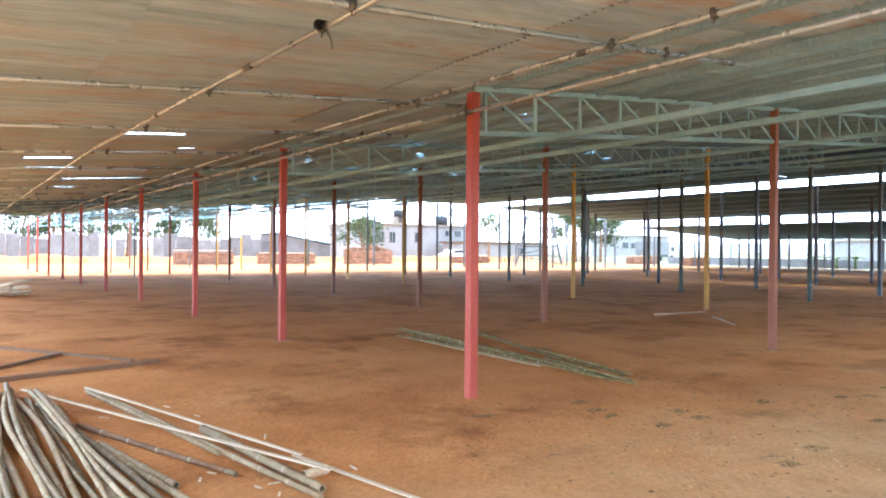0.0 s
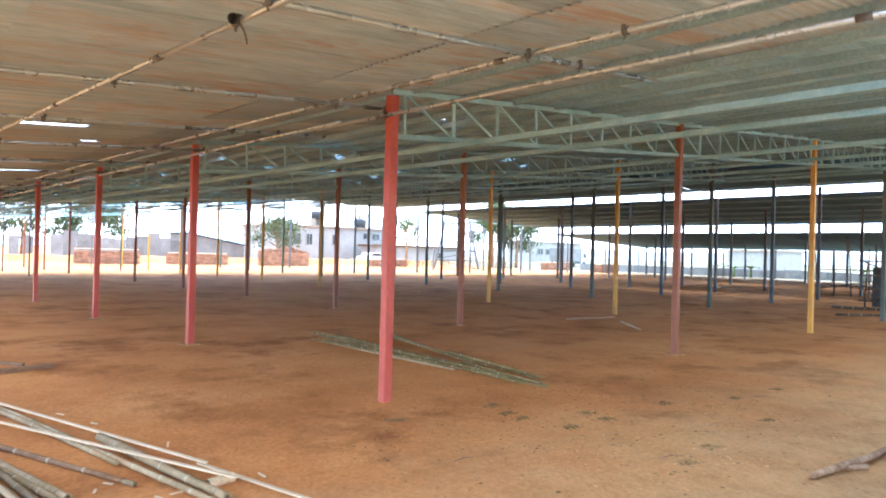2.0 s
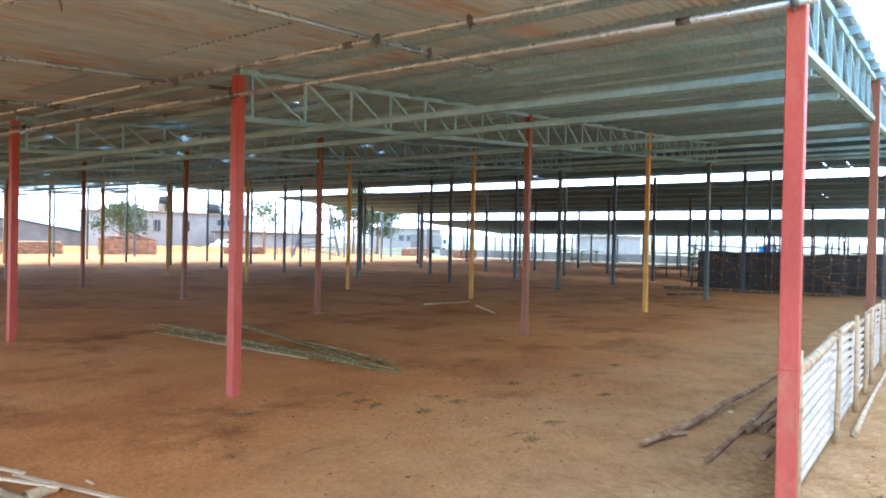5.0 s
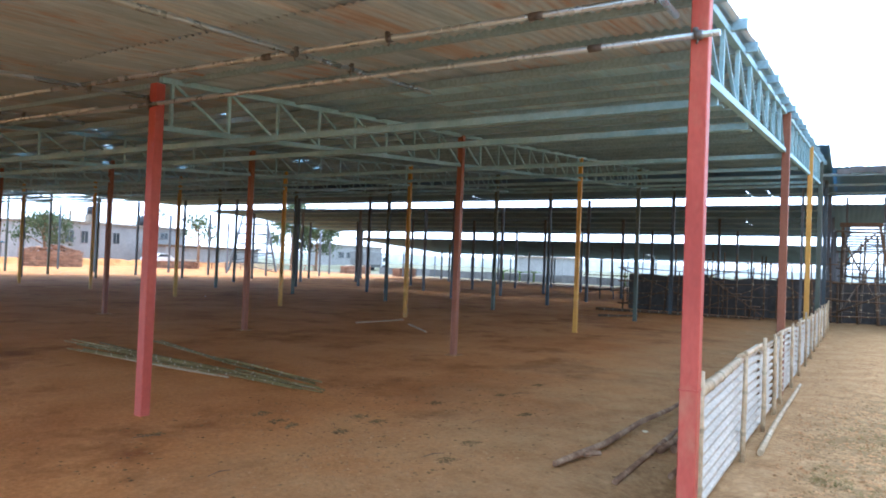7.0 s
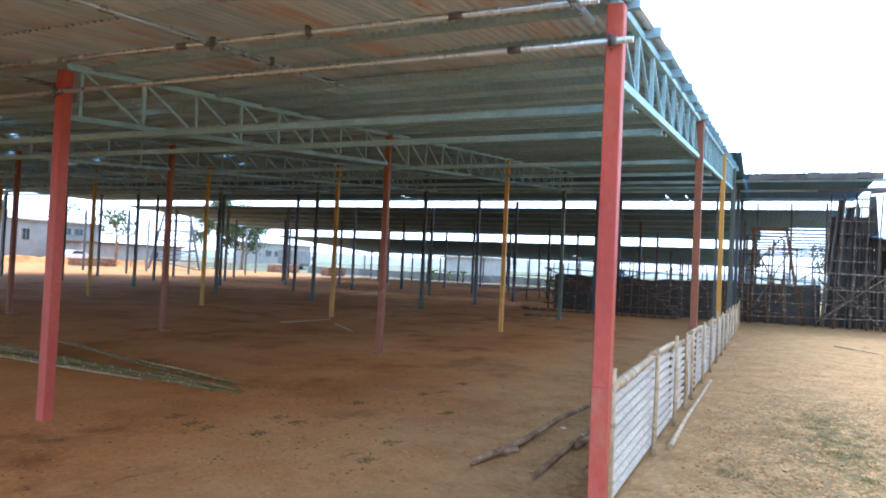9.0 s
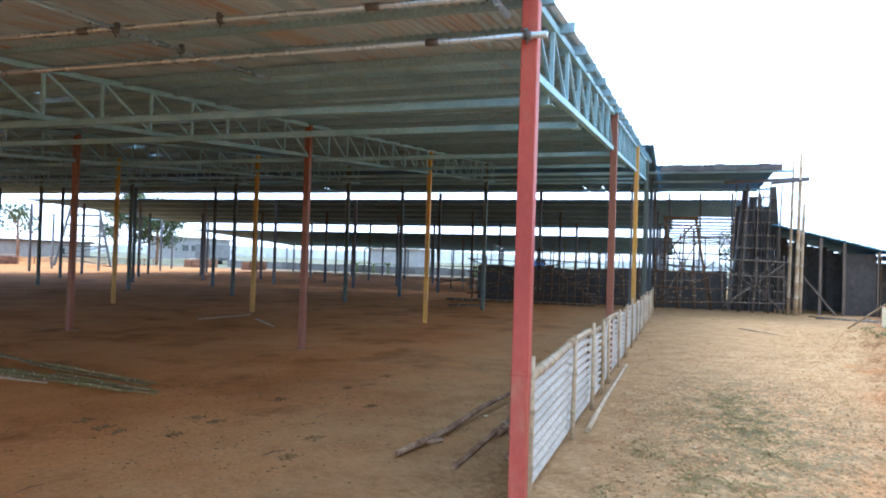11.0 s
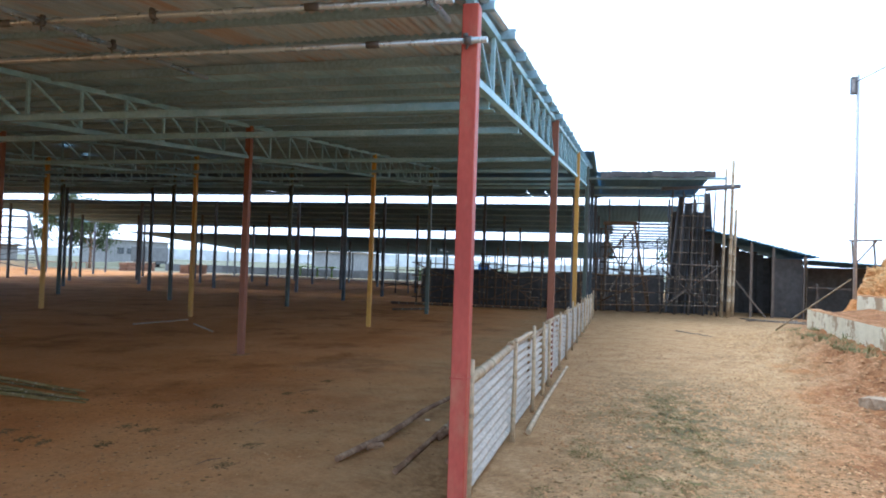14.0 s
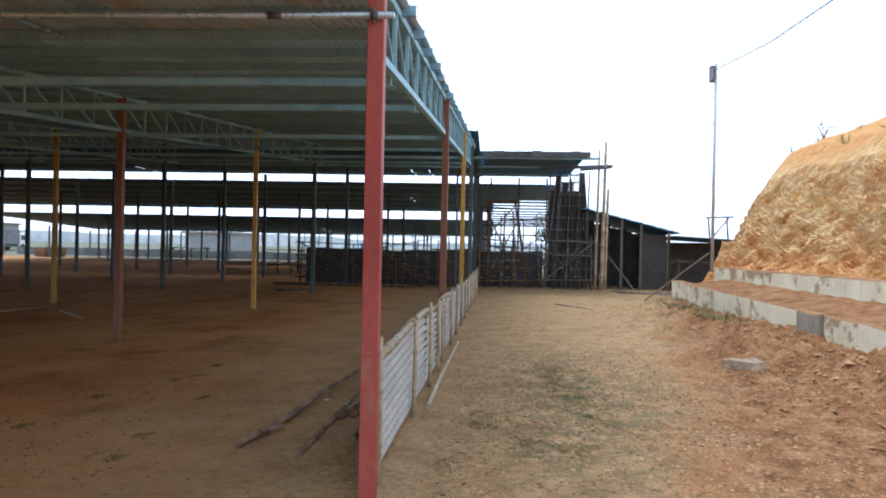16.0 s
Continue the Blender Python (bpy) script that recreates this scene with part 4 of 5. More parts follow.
def black_wall(name, label, pts, h, jag=0.12):
    """A wall hung with sheeting: ripples, and an uneven top."""
    bm = bmesh.new()
    rows, prev = [], None
    n = 0
    for (xa, ya), (xb, yb) in zip(pts, pts[1:]):
        d = math.hypot(xb - xa, yb - ya)
        k = max(2, int(d / 0.25))
        for i in range(k + 1):
            u = i / k
            x, y = xa + (xb - xa) * u, ya + (yb - ya) * u
            hh = h + jag * noise.noise((n * 0.33, 2.0, h))
            o = 0.05 * noise.noise((n * 0.7, 5.0, 1.0))
            rows.append([bm.verts.new((x + o, y, z)) for z in (0, hh * 0.5, hh)] + [bm.verts.new((x + o + 0.12, y, z)) for z in (hh, 0)])
            n += 1
    for a, b in zip(rows, rows[1:]):
        for i in range(4):
            bm.faces.new((a[i], b[i], b[i + 1], a[i + 1]))
    t = thing(name, label, "wall")
    part("sheeting", bm, TARP, t)
    return t


black_wall("sheeting_wall", "low wall hung with black plastic sheeting", [(24.9, 7.35), (24.8, 3.0), (24.9, -0.4), (25.6, -2.9)], 1.5)


def scaffolding(x0, y0, x1, y1, h, levels, label, rng, n=5, r=0.035, paint=None):
    """Upright canes with ledgers and braces, each a part."""
    t = thing("bamboo_scaffold", label, "scaffold", group="bamboo scaffolds")
    paint = paint or CANE_OLD
    for i in range(n):
        u = i / (n - 1)
        x, y = x0 + (x1 - x0) * u, y0 + (y1 - y0) * u
        part("upright", cane(bmesh.new(), (x, y, 0), (x + rng.uniform(-0.12, 0.12), y + rng.uniform(-0.15, 0.15), h * rng.uniform(0.8, 1.05)), r, rng, 0.01, 0.5, 6), paint, t)
    for k in range(levels):
        z = h * (k + 0.6) / levels
        part("ledger", cane(bmesh.new(), (x0 - 0.05, y0 + 0.2, z + rng.uniform(-0.1, 0.1)), (x1 - 0.05, y1 - 0.2, z + rng.uniform(-0.1, 0.1)), r * 0.8, rng, 0.01, 0.5, 6), paint, t)
    for k in range(max(1, levels // 2)):
        za, zb = h * rng.uniform(0.02, 0.3), h * rng.uniform(0.5, 0.9)
        if k % 2:
            za, zb = zb, za
        part("brace", cane(bmesh.new(), (x0 - 0.1, y0, za), (x1 - 0.1, y1, zb), r * 0.8, rng, 0.01, 0.5, 6), paint, t)
    return t


scaffolding(24.2, 7.4, 24.2, 4.6, 1.9, 4, "dark bamboo frame against the black sheeting", sr, 6, paint=TIMBER)
scaffolding(24.0, 4.4, 24.0, 2.0, 2.4, 5, "dark bamboo stair frame against the black sheeting", sr, 6, paint=TIMBER)
scaffolding(24.2, 1.6, 24.2, -0.2, 2.3, 4, "dark bamboo frame against the black sheeting", sr, 4, paint=TIMBER)
scaffolding(24.6, -0.5, 24.9, -1.7, 3.7, 5, "tall braced bamboo frame open to the sky", sr, 3, 0.045)
scaffolding(24.4, -0.4, 24.8, -2.3, 1.7, 3, "low braced bamboo frame", sr, 4, 0.045, TIMBER)
scaffolding(24.3, -2.7, 24.3, -4.8, 2.2, 4, "braced bamboo frame before a stair tower", sr, 5, 0.04)
scaffolding(27.5, -0.5, 27.5, -3.3, 3.2, 5, "dim bamboo frame beyond the wall", sr, 6)
scaffolding(31.5, -0.8, 31.5, -3.2, 2.6, 4, "dim bamboo frame beyond the wall", sr, 5)
t = scaffolding(33.0, 12.0, 33.0, 2.0, 2.6, 3, "long dim bamboo railing frame in the far bay", sr, 14)
for k in range(7):
    y = 4.2 - 0.32 * k
    st = thing("bamboo_step", "dark plank step of a rough stair", "step", group="rough stair steps")
    part("tread", boxed(23.6, y - 0.16, 1.75 - 0.22 * k, 24.1, y + 0.16, 1.79 - 0.22 * k), TIMBER, st)
    part("support", boxed(23.68, y - 0.02, 0, 23.74, y + 0.02, 1.75 - 0.22 * k), TIMBER, st)

# rafter frame over the opening
t = thing("timber_portal", "dark timber portal frame with slanting legs", "frame")
part("lintel", bar(bmesh.new(), (24.9, -0.4, 3.62), (24.9, -1.75, 3.62), 0.12, 0.16), TIMBER, t)
part("leg", bar(bmesh.new(), (24.9, -1.65, 3.6), (24.9, -2.25, 0.0), 0.08, 0.1), TIMBER, t)
part("leg", bar(bmesh.new(), (24.9, -0.5, 3.6), (24.9, -0.5, 0.0), 0.08, 0.1), TIMBER, t)
part("brace", bar(bmesh.new(), (24.85, -0.55, 2.2), (24.85, -1.6, 3.4), 0.05, 0.06), TIMBER, t)

# stair tower clad in boards
tower = thing("stair_tower", "tapering tower clad in dark boards and canes", "tower")
for i in range(15):
    u = i / 14
    yb, yt = -2.95 - 1.75 * u, -3.45 - 1.15 * u
    bm = bar(bmesh.new(), (25.3 + 0.05 * math.sin(i * 1.7), yb, 0), (25.6 + 0.05 * math.sin(i * 2.3), yt, (4.5 if 2 < i < 9 else 4.78) + 0.25 * sr.random()), 0.02, 0.105 + 0.03 * (i % 2))
    part("board", bm, TARP if i % 3 else GREYPOST, tower)
part("side_board", bar(bmesh.new(), (25.35, -4.62, 3.2), (25.45, -4.5, 4.95), 0.03, 0.26), TARP, tower, "dark board up the outer side")
for k in range(9):
    z = 0.5 + 0.5 * k
    part("batten", bar(bmesh.new(), (25.2, -2.9 - 0.12 * z, z), (25.2, -4.75 + 0.05 * z, z + sr.uniform(-0.05, 0.05)), 0.05, 0.05), CANE_OLD, tower)
for k in range(5):
    y = -2.9 - 0.45 * k
    part("pole", cane(bmesh.new(), (25.05, y, 0), (25.15, y - 0.25 + 0.1 * k * 0.4, 5.0), 0.04, sr, 0.006, 0.5, 6), CANE_OLD, tower)
part("brace", bar(bmesh.new(), (24.95, -3.0, 0.3), (24.95, -4.6, 2.0), 0.05, 0.05), CANE_OLD, tower)
part("brace", bar(bmesh.new(), (24.92, -4.6, 0.3), (24.92, -3.2, 1.9), 0.05, 0.05), CANE_OLD, tower)
part("backing", boxed(25.75, -4.62, 0, 25.8, -3.15, 4.2), TARP, tower)

# tall pale bamboo poles and their head beam
for y, z0, z1, x, r in ((-4.92, 0, 5.75, 24.0, 0.06), (-5.14, 0, 6.05, 23.8, 0.075), (-5.4, 0, 4.2, 24.6, 0.07)):
    lying("bamboo_pole", "tall upright pale bamboo pole beside the tower", "bamboo pole", (x, y), (x, y - 0.08), r, CANE_DRY, sr, "upright bamboo poles", 0.004, 0.6, z=(z0, z1))
t = thing("eave_beam", "dark timber eave beam jutting past the roof", "beam")
part("beam", bar(bmesh.new(), (23.8, -2.6, 4.93), (23.8, -5.5, 5.05), 0.09, 0.12), GREYPOST, t)
part("beam_end", bar(bmesh.new(), (23.65, -4.2, 4.86), (23.65, -5.45, 4.98), 0.05, 0.08), CANE_OLD, t)
for y in (-0.6, -1.9, -3.2, -4.3):
    t = thing("steel_post", "thin dark post carrying the outer roof", "post", pose(27.9, y, 0), group="outer roof posts")
    part("shaft", boxed(-0.04, -0.04, -0.1, 0.04, 0.04, 4.95), GREYPOST, t)
for y in (0.7, 0.1):
    t = thing("steel_post", "dark grey steel post at the roof corner", "post", pose(21.8 + y, y, 0), group="corner posts")
    part("shaft", boxed(-0.04, -0.04, -0.1, 0.04, 0.04, 5.02), GREYPOST, t)

# lean-to sheds
lean = thing("lean_to_shed", "long dark lean-to with a sloping sheet roof", "shed")
for i in range(25):
    bm = bmesh.new()
    y, z = -4.55 - 3.95 * i / 24, 3.42 - 0.98 * i / 24
    box(bm, 24.9 + 0.15 * (i % 3 == 0), y - 0.10, z - 0.035, 31.0, y + 0.09, z + 0.012)
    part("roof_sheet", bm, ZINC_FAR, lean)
for y, z in ((-6.15, 2.95), (-6.95, 2.75), (-8.1, 2.45), (-4.7, 3.3)):
    part("post", boxed(25.0, y - 0.05, -0.1, 25.1, y + 0.05, z), CANE_OLD, lean)
for i in range(17):
    y = -4.6 - 0.25 * i
    z = 3.42 + 0.248 * (y + 4.55) - 0.14 - 0.07 * (1 + math.sin(i * 1.9))
    part("wall_board", boxed(28.3 + 0.02 * (i % 2), y - 0.125, -0.1, 28.35 + 0.02 * (i % 2), y + 0.12, z), TARP, lean)
part("side_wall", boxed(25.6, -8.15, -0.1, 28.3, -8.10, 2.25), TARP, lean)
part("front_sheet", boxed(25.5, -8.1, -0.1, 25.55, -7.05, 2.35), TARP, lean, "hanging black plastic sheet")
part("prop", bar(bmesh.new(), (25.0, -5.4, 0), (25.3, -4.7, 1.9), 0.07, 0.07), CANE_OLD, lean)
part("prop", bar(bmesh.new(), (24.95, -5.2, 1.9), (25.0, -6.7, 0), 0.06, 0.06), CANE_OLD, lean)
low = thing("low_shed", "low dark shed with a flat sheet roof", "shed")
for i in range(22):
    bm = bmesh.new()
    y = -8.4 - 0.25 * i
    box(bm, 24.8 + 0.12 * (i % 2), y - 0.13, 2.28 - 0.012 * i, 31, y + 0.12, 2.31 - 0.012 * i)
    part("roof_sheet", bm, ZINC_FAR, low)
part("back_wall", boxed(29.5, -14, -0.1, 29.6, -8.2, 2.1), TARP, low)
part("post", boxed(25.0, -8.16, -0.1, 25.07, -8.09, 2.25), CANE_DRY, low)
part("post", boxed(25.1, -8.6, -0.1, 25.18, -8.52, 1.4), CANE_OLD, low)
part("rail", bar(bmesh.new(), (25.0, -8.2, 1.25), (25.0, -11.0, 1.2), 0.05, 0.05), CANE_OLD, low)
t = thing("timber_trestle", "small timber trestle standing behind the low shed", "trestle")
for dy in (0, 0.8):
    part("leg", bar(bmesh.new(), (27, -10.4 - dy, 1.9), (27, -10.3 - dy, 3.2), 0.06, 0.06), TIMBER, t)
part("cross_beam", bar(bmesh.new(), (27, -10.2, 3.2), (27, -11.4, 3.25), 0.07, 0.07), TIMBER, t)
part("brace", bar(bmesh.new(), (27, -10.4, 2.2), (27, -11.2, 3.2), 0.05, 0.05), TIMBER, t)
lying("bamboo_pole", "long bamboo prop leaning against the bank", "bamboo pole", (18.03, -5.61), (17.4, -7.42), 0.024, BAMBOO, sr, bend=0.004, z=(0.03, 1.62))
for i in range(8):
    lying("bamboo_pole", "short pole dropped at the shed wall", "pole", (23 + sr.uniform(-1.5, 0.5), -6 + sr.uniform(-1.5, 1)), (22.5 + sr.uniform(-1.5, 1), -7.2 + sr.uniform(-1, 0.6)), 0.02, CANE_OLD, sr, "poles by the shed wall")
lying("bamboo_pole", "long kerb pole along the floor's far edge", "pole", (22.6, 8.0), (23.0, 2.0), 0.05, TIMBER, sr)
lying("bamboo_pole", "short dark pole on the floor", "pole", (18.6, 6.6), (19.8, 5.6), 0.04, TIMBER, sr)


# ---- the bank: two whitewashed kerb walls and the cut hill ----
def kerb_wall(name, label, joints, ya, yb, z0, ztop, patches=()):
    """A low wall in lengths between joints; the lengths named in patches are bare and stand a little proud."""
    t = thing(name, label, "wall")
    x0, x1 = joints[0], joints[-1]
    for i, (x, end) in enumerate(zip(joints, joints[1:])):
        w = end - x - 0.012
        u0, u1 = (x - x0) / (x1 - x0), (x + w - x0) / (x1 - x0)
        bm = bmesh.new()
        n = max(3, int(w / 0.12))
        rows = []
        for k in range(n + 1):
            q = x + w * k / n
            u = u0 + (u1 - u0) * k / n
            y = ya + (yb - ya) * u + (0.07 if i in patches else 0)
            zt = ztop(q) + 0.018 * noise.noise((q * 2.2, 1, 1)) - 0.05 * max(0, noise.noise((q * 1.4, 8, 4)) - 0.25)
            o = 0.014 * noise.noise((q * 3, 3, 3))
            rows.append([bm.verts.new(c) for c in ((q, y + o, z0), (q, y + o * 1.5, zt - 0.03), (q, y - 0.03, zt), (q, y - 0.26, zt), (q, y - 0.28, z0))])
        for a, b in zip(rows, rows[1:]):
            for k in range(4):
                bm.faces.new((a[k], b[k], b[k + 1], a[k + 1])).material_index = int(k > 0)
        for rws in (rows[0], rows[-1]):
            bm.faces.new(rws)
        ob = part("block", bm, CONCRETE if i in patches else WHITEWASH, t, "bare grey concrete block" if i in patches else "")
        ob.data.materials[1] = EARTH
    return t


kerb_wall("kerb_wall", "low whitewashed retaining kerb, stained and peeling", (-4.0, -0.6, 3.1, 6.85, 7.65, 10.9, 13.4, 16.4), -5.78, -6.05, -0.1, lambda x: 0.60 + 0.011 * max(0, x), (3,))
kerb_wall("kerb_wall", "upper whitewashed retaining kerb below the cut hill", (-4.0, 0.2, 4.1, 7.75, 11.6, 15.4), -6.92, -6.95, 0.4, lambda x: 1.22)

hx, hy = np.arange(-4, 23.01, 0.055), np.append(np.arange(-14, -10.2, 0.12), np.arange(-10.2, -7.1, 0.03))


def hill(x, y):
    """Steep cut face broken into slanting beds, with blocks missing, under a smooth rounded crest."""
    s = -7.3 - y
    end = max(0.0, min(1.0, (21.0 - x - 0.25 * s) / 3.7))
    end = end * end * (3 - 2 * end)
    up = 1.62 * s if s < 2.2 else 3.56 + 0.42 * (s - 2.2) if s < 5 else 4.74 + 0.06 * (s - 5)
    up = max(0.0, up)
    soft = 0.05 * noise.noise((x * 1.6, y * 1.6, 15)) + 0.025 * noise.noise((x * 5, y * 5, 16))
    roll = 0.45 * noise.noise((x * 0.22, y * 0.22, 12))
    gully = -0.30 * math.exp(-((x - 8.6 + 0.55 * (up - 2.6)) / 0.16) ** 2) * max(0.0, min(1.0, (up - 1.7) / 0.6))
    m = max(0.0, min(1.0, s / 1.0))
    base = (1 - m) * max(0.0, min(1.0, (17.6 - x) / 2.4)) + m * max(0.0, min(1.0, (21.5 - x) / 2.5))
    return base + end * (up + soft * min(1.0, 2 * s) + gully + roll * min(1, s / 3)) - (0.35 if x > 21.2 else 0)


def relief(x, y):
    """How far beds and blocks stand out from the cut face."""
    s = -7.3 - y
    up = max(0.0, 1.62 * s if s < 2.2 else 3.56 + 0.42 * (s - 2.2))
    crest = 2.75 + 0.5 * noise.noise((x * 0.45, 2.0, 33)) - 0.05 * max(0.0, x - 12)
    face = max(0.0, min(1.0, (up - 0.10) / 0.5)) * max(0.06, min(1.0, (crest - up) / 0.5 + 0.5)) * max(0.0, min(1.0, (20.0 - x) / 2.0))
    bed = x * 0.42 + up + 0.25 * noise.noise((x * 0.5, up * 0.6, 3)) + 0.05 * noise.noise((x * 2.5, up * 2.5, 4))
    out = 0.20 * noise.noise((x * 0.5, up * 0.7, 2)) + 0.10 * noise.noise((x * 1.7, up * 2.0, 6)) + 0.035 * noise.noise((x * 7, up * 7, 16))
    for k, (thick, amp) in enumerate(((0.55, 0.24), (0.24, 0.21), (0.125, 0.14))):
        q = bed / thick + 0.3 * noise.noise((x * 0.9, bed * 0.5, 5 + k))
        row = math.floor(q)
        u = q - row
        w = x * 0.42 / thick + 0.37 * row + 0.5 * noise.noise((x * 1.5, row * 1.3, 8))
        col = math.floor(w)
        size = noise.cell((col + 0.5, row + 0.5, k * 9.0 + 0.5))
        slant = noise.cell((col + 0.5, row + 0.5, k * 9.0 + 4.5)) - 0.5
        out += amp * ((u - 0.5) * (0.3 + 0.9 * size) + 0.8 * (size - 0.5) + 0.5 * slant * (w - col))
    return face * out


hv = []
for y in hy:
    for x in hx:
        x, y = float(x), float(y)
        d = relief(x, y)
        hv.append((x, y + 0.75 * d, hill(x, y) + 0.55 * d))
hn = len(hx)
hf = [(j * hn + i, j * hn + i + 1, (j + 1) * hn + i + 1, (j + 1) * hn + i) for j in range(len(hy) - 1) for i in range(hn - 1)]
me = bpy.data.meshes.new("hillside")
me.from_pydata(hv, [], hf)
me.materials.append(ROCK)
tagged(new("hillside", me), "cut hillside of crumbling orange layered rock", "hill", kind="structure")

# small plants at the hill's crest and grass under the kerb
def tuft(bm, x, y, z, h, n, rng, spread=0.08, w=0.008):
    for _ in range(n):
        a, l = rng.uniform(0, 6.28), rng.uniform(0.5, 1) * h
        dx, dy = math.cos(a) * spread * rng.random(), math.sin(a) * spread * rng.random()
        bx, by = math.cos(a + 1.57) * w, math.sin(a + 1.57) * w
        p = [bm.verts.new(c) for c in ((x + dx - bx, y + dy - by, z), (x + dx + bx, y + dy + by, z), (x + dx * 2.5, y + dy * 2.5, z + l))]
        bm.faces.new(p)


gr = random.Random(77)
bm = bmesh.new()
for _ in range(240):
    x = gr.choice((gr.gauss(10.3, 0.6), gr.gauss(12.8, 1.2), gr.uniform(9, 16)))
    y = gr.uniform(-5.85, -5.1)
    tuft(bm, x, y, rise(x, y) - 0.01, gr.uniform(0.05, 0.17), 9, gr, 0.10, 0.009)
tagged(part("dry_grass", bm, GRASS), "thin dusty grass in trodden patches", "grass", kind="stuff")
bm = bmesh.new()
for cx, cy, sx, sy, n in ((3.6, -1.62, 0.85, 0.20, 700), (4.7, -1.5, 0.6, 0.16, 240), (2.0, -0.68, 0.20, 0.09, 110), (1.35, -1.05, 0.28, 0.12, 170), (1.1, -1.42, 0.30, 0.15, 170), (3.9, -0.95, 0.5, 0.15, 150), (0.75, -0.42, 0.12, 0.05, 40), (2.5, -1.75, 0.3, 0.1, 110)):
    for _ in range(n):
        x, y = gr.gauss(cx, sx), gr.gauss(cy, sy)
        if noise.noise((x * 3.5, y * 5.0, 61)) > -0.25:
            tuft(bm, x, y, rise(x, y) - 0.003, gr.uniform(0.008, 0.022), 6, gr, 0.045, 0.0055)
tagged(part("turf", bm, TURF), "short dry olive turf in trodden patches", "turf", kind="stuff")
bm = bmesh.new()
for _ in range(26):
    x, y = gr.uniform(7, 18), gr.uniform(-11, -9.2)
    tuft(bm, x, y, hill(x, y) - 0.05, gr.uniform(0.15, 0.45), 9, gr, 0.16, 0.012)
tagged(part("hill_weeds", bm, GRASS), "sparse weeds along the hill's crest", "weeds", kind="stuff")
for x, y in ((17.3, -9.9), (16.2, -10.2), (12.0, -10.4)):
    t = thing("bare_shrub", "small bare shrub on the hill's crest", "shrub", pose(x, y, hill(x, y) - 0.05))
    bm = bmesh.new()
    for k in range(7):
        a = k * 0.9
        tube(bm, [(0, 0, 0), (0.12 * math.cos(a), 0.12 * math.sin(a), 0.3), (0.25 * math.cos(a), 0.28 * math.sin(a), 0.5 + 0.1 * (k % 3))], [0.012, 0.008, 0.003], 5)
    part("twigs", bm, BARK, t)
    bm = bmesh.new()
    for k in range(14):
        tuft(bm, gr.uniform(-0.25, 0.25), gr.uniform(-0.25, 0.25), gr.uniform(0.25, 0.55), 0.09, 2, gr, 0.04, 0.025)
    part("leaves", bm, LEAF, t)

# lamp pole with its cable
t = thing("lamp_pole", "tall grey steel pole with a box lamp on top", "lamp pole", pose(17.6, -7.57, 1.05))
part("shaft", tube(bmesh.new(), [(0, 0, 0), (0.02, 0, 6.48)], [0.055, 0.045], 10), POLE, t)
part("lamp_box", boxed(-0.06, 0.03, 5.90, 0.10, 0.19, 6.40, 0.015), IRON, t, "dark metal lamp housing")
part("lamp_glass", boxed(-0.066, 0.10, 5.95, -0.0605, 0.178, 6.32), PLASTER, t, "pale lamp glass")
for z in (0.9, 1.8, 2.7, 3.6, 4.6, 5.4):
    part("peg", tube(bmesh.new(), [(0, 0, z), (0, 0.11, z + 0.01)], [0.012, 0.012], 6), GREYPOST, t)
cable = thing("overhead_cable", "thin dark overhead cable slung from the pole", "cable")
part("wire", tube(bmesh.new(), [(17.6, -7.5, 7.3), (13.5, -7.6, 6.95), (10.2, -7.57, 6.83), (5, -7.6, 6.9), (-6, -7.7, 7.6)], [0.014] * 5, 6), IRON, cable)
cp = thing("cable_pole", "plain steel pole carrying the cable's end", "pole", pose(-6, -7.7, 1.1))
part("shaft", tube(bmesh.new(), [(0, 0, -0.3), (0, 0, 6.6)], [0.06, 0.05], 8), GREYPOST, cp)

t = thing("stone_block", "rough grey stone block lying on the road's edge", "stone", pose(5.2, -4.15, rise(5.2, -4.15) + 0.07, 0, 0, 12))
bm = bmesh.new()
bmesh.ops.create_cube(bm, size=1, matrix=Matrix.Diagonal((0.30, 0.52, 0.14, 1)))
bmesh.ops.subdivide_edges(bm, edges=bm.edges[:], cuts=3, use_grid_fill=True)
for v in bm.verts:
    v.co *= 1.0 - 0.25 * max(0.0, v.co.length / 0.3 - 0.7)
    v.co += 0.05 * Vector((noise.noise(v.co * 6), noise.noise(v.co * 6 + Vector((3, 0, 0))), noise.noise(v.co * 6 + Vector((0, 5, 0)))))
part("stone", bm, STONE, t)


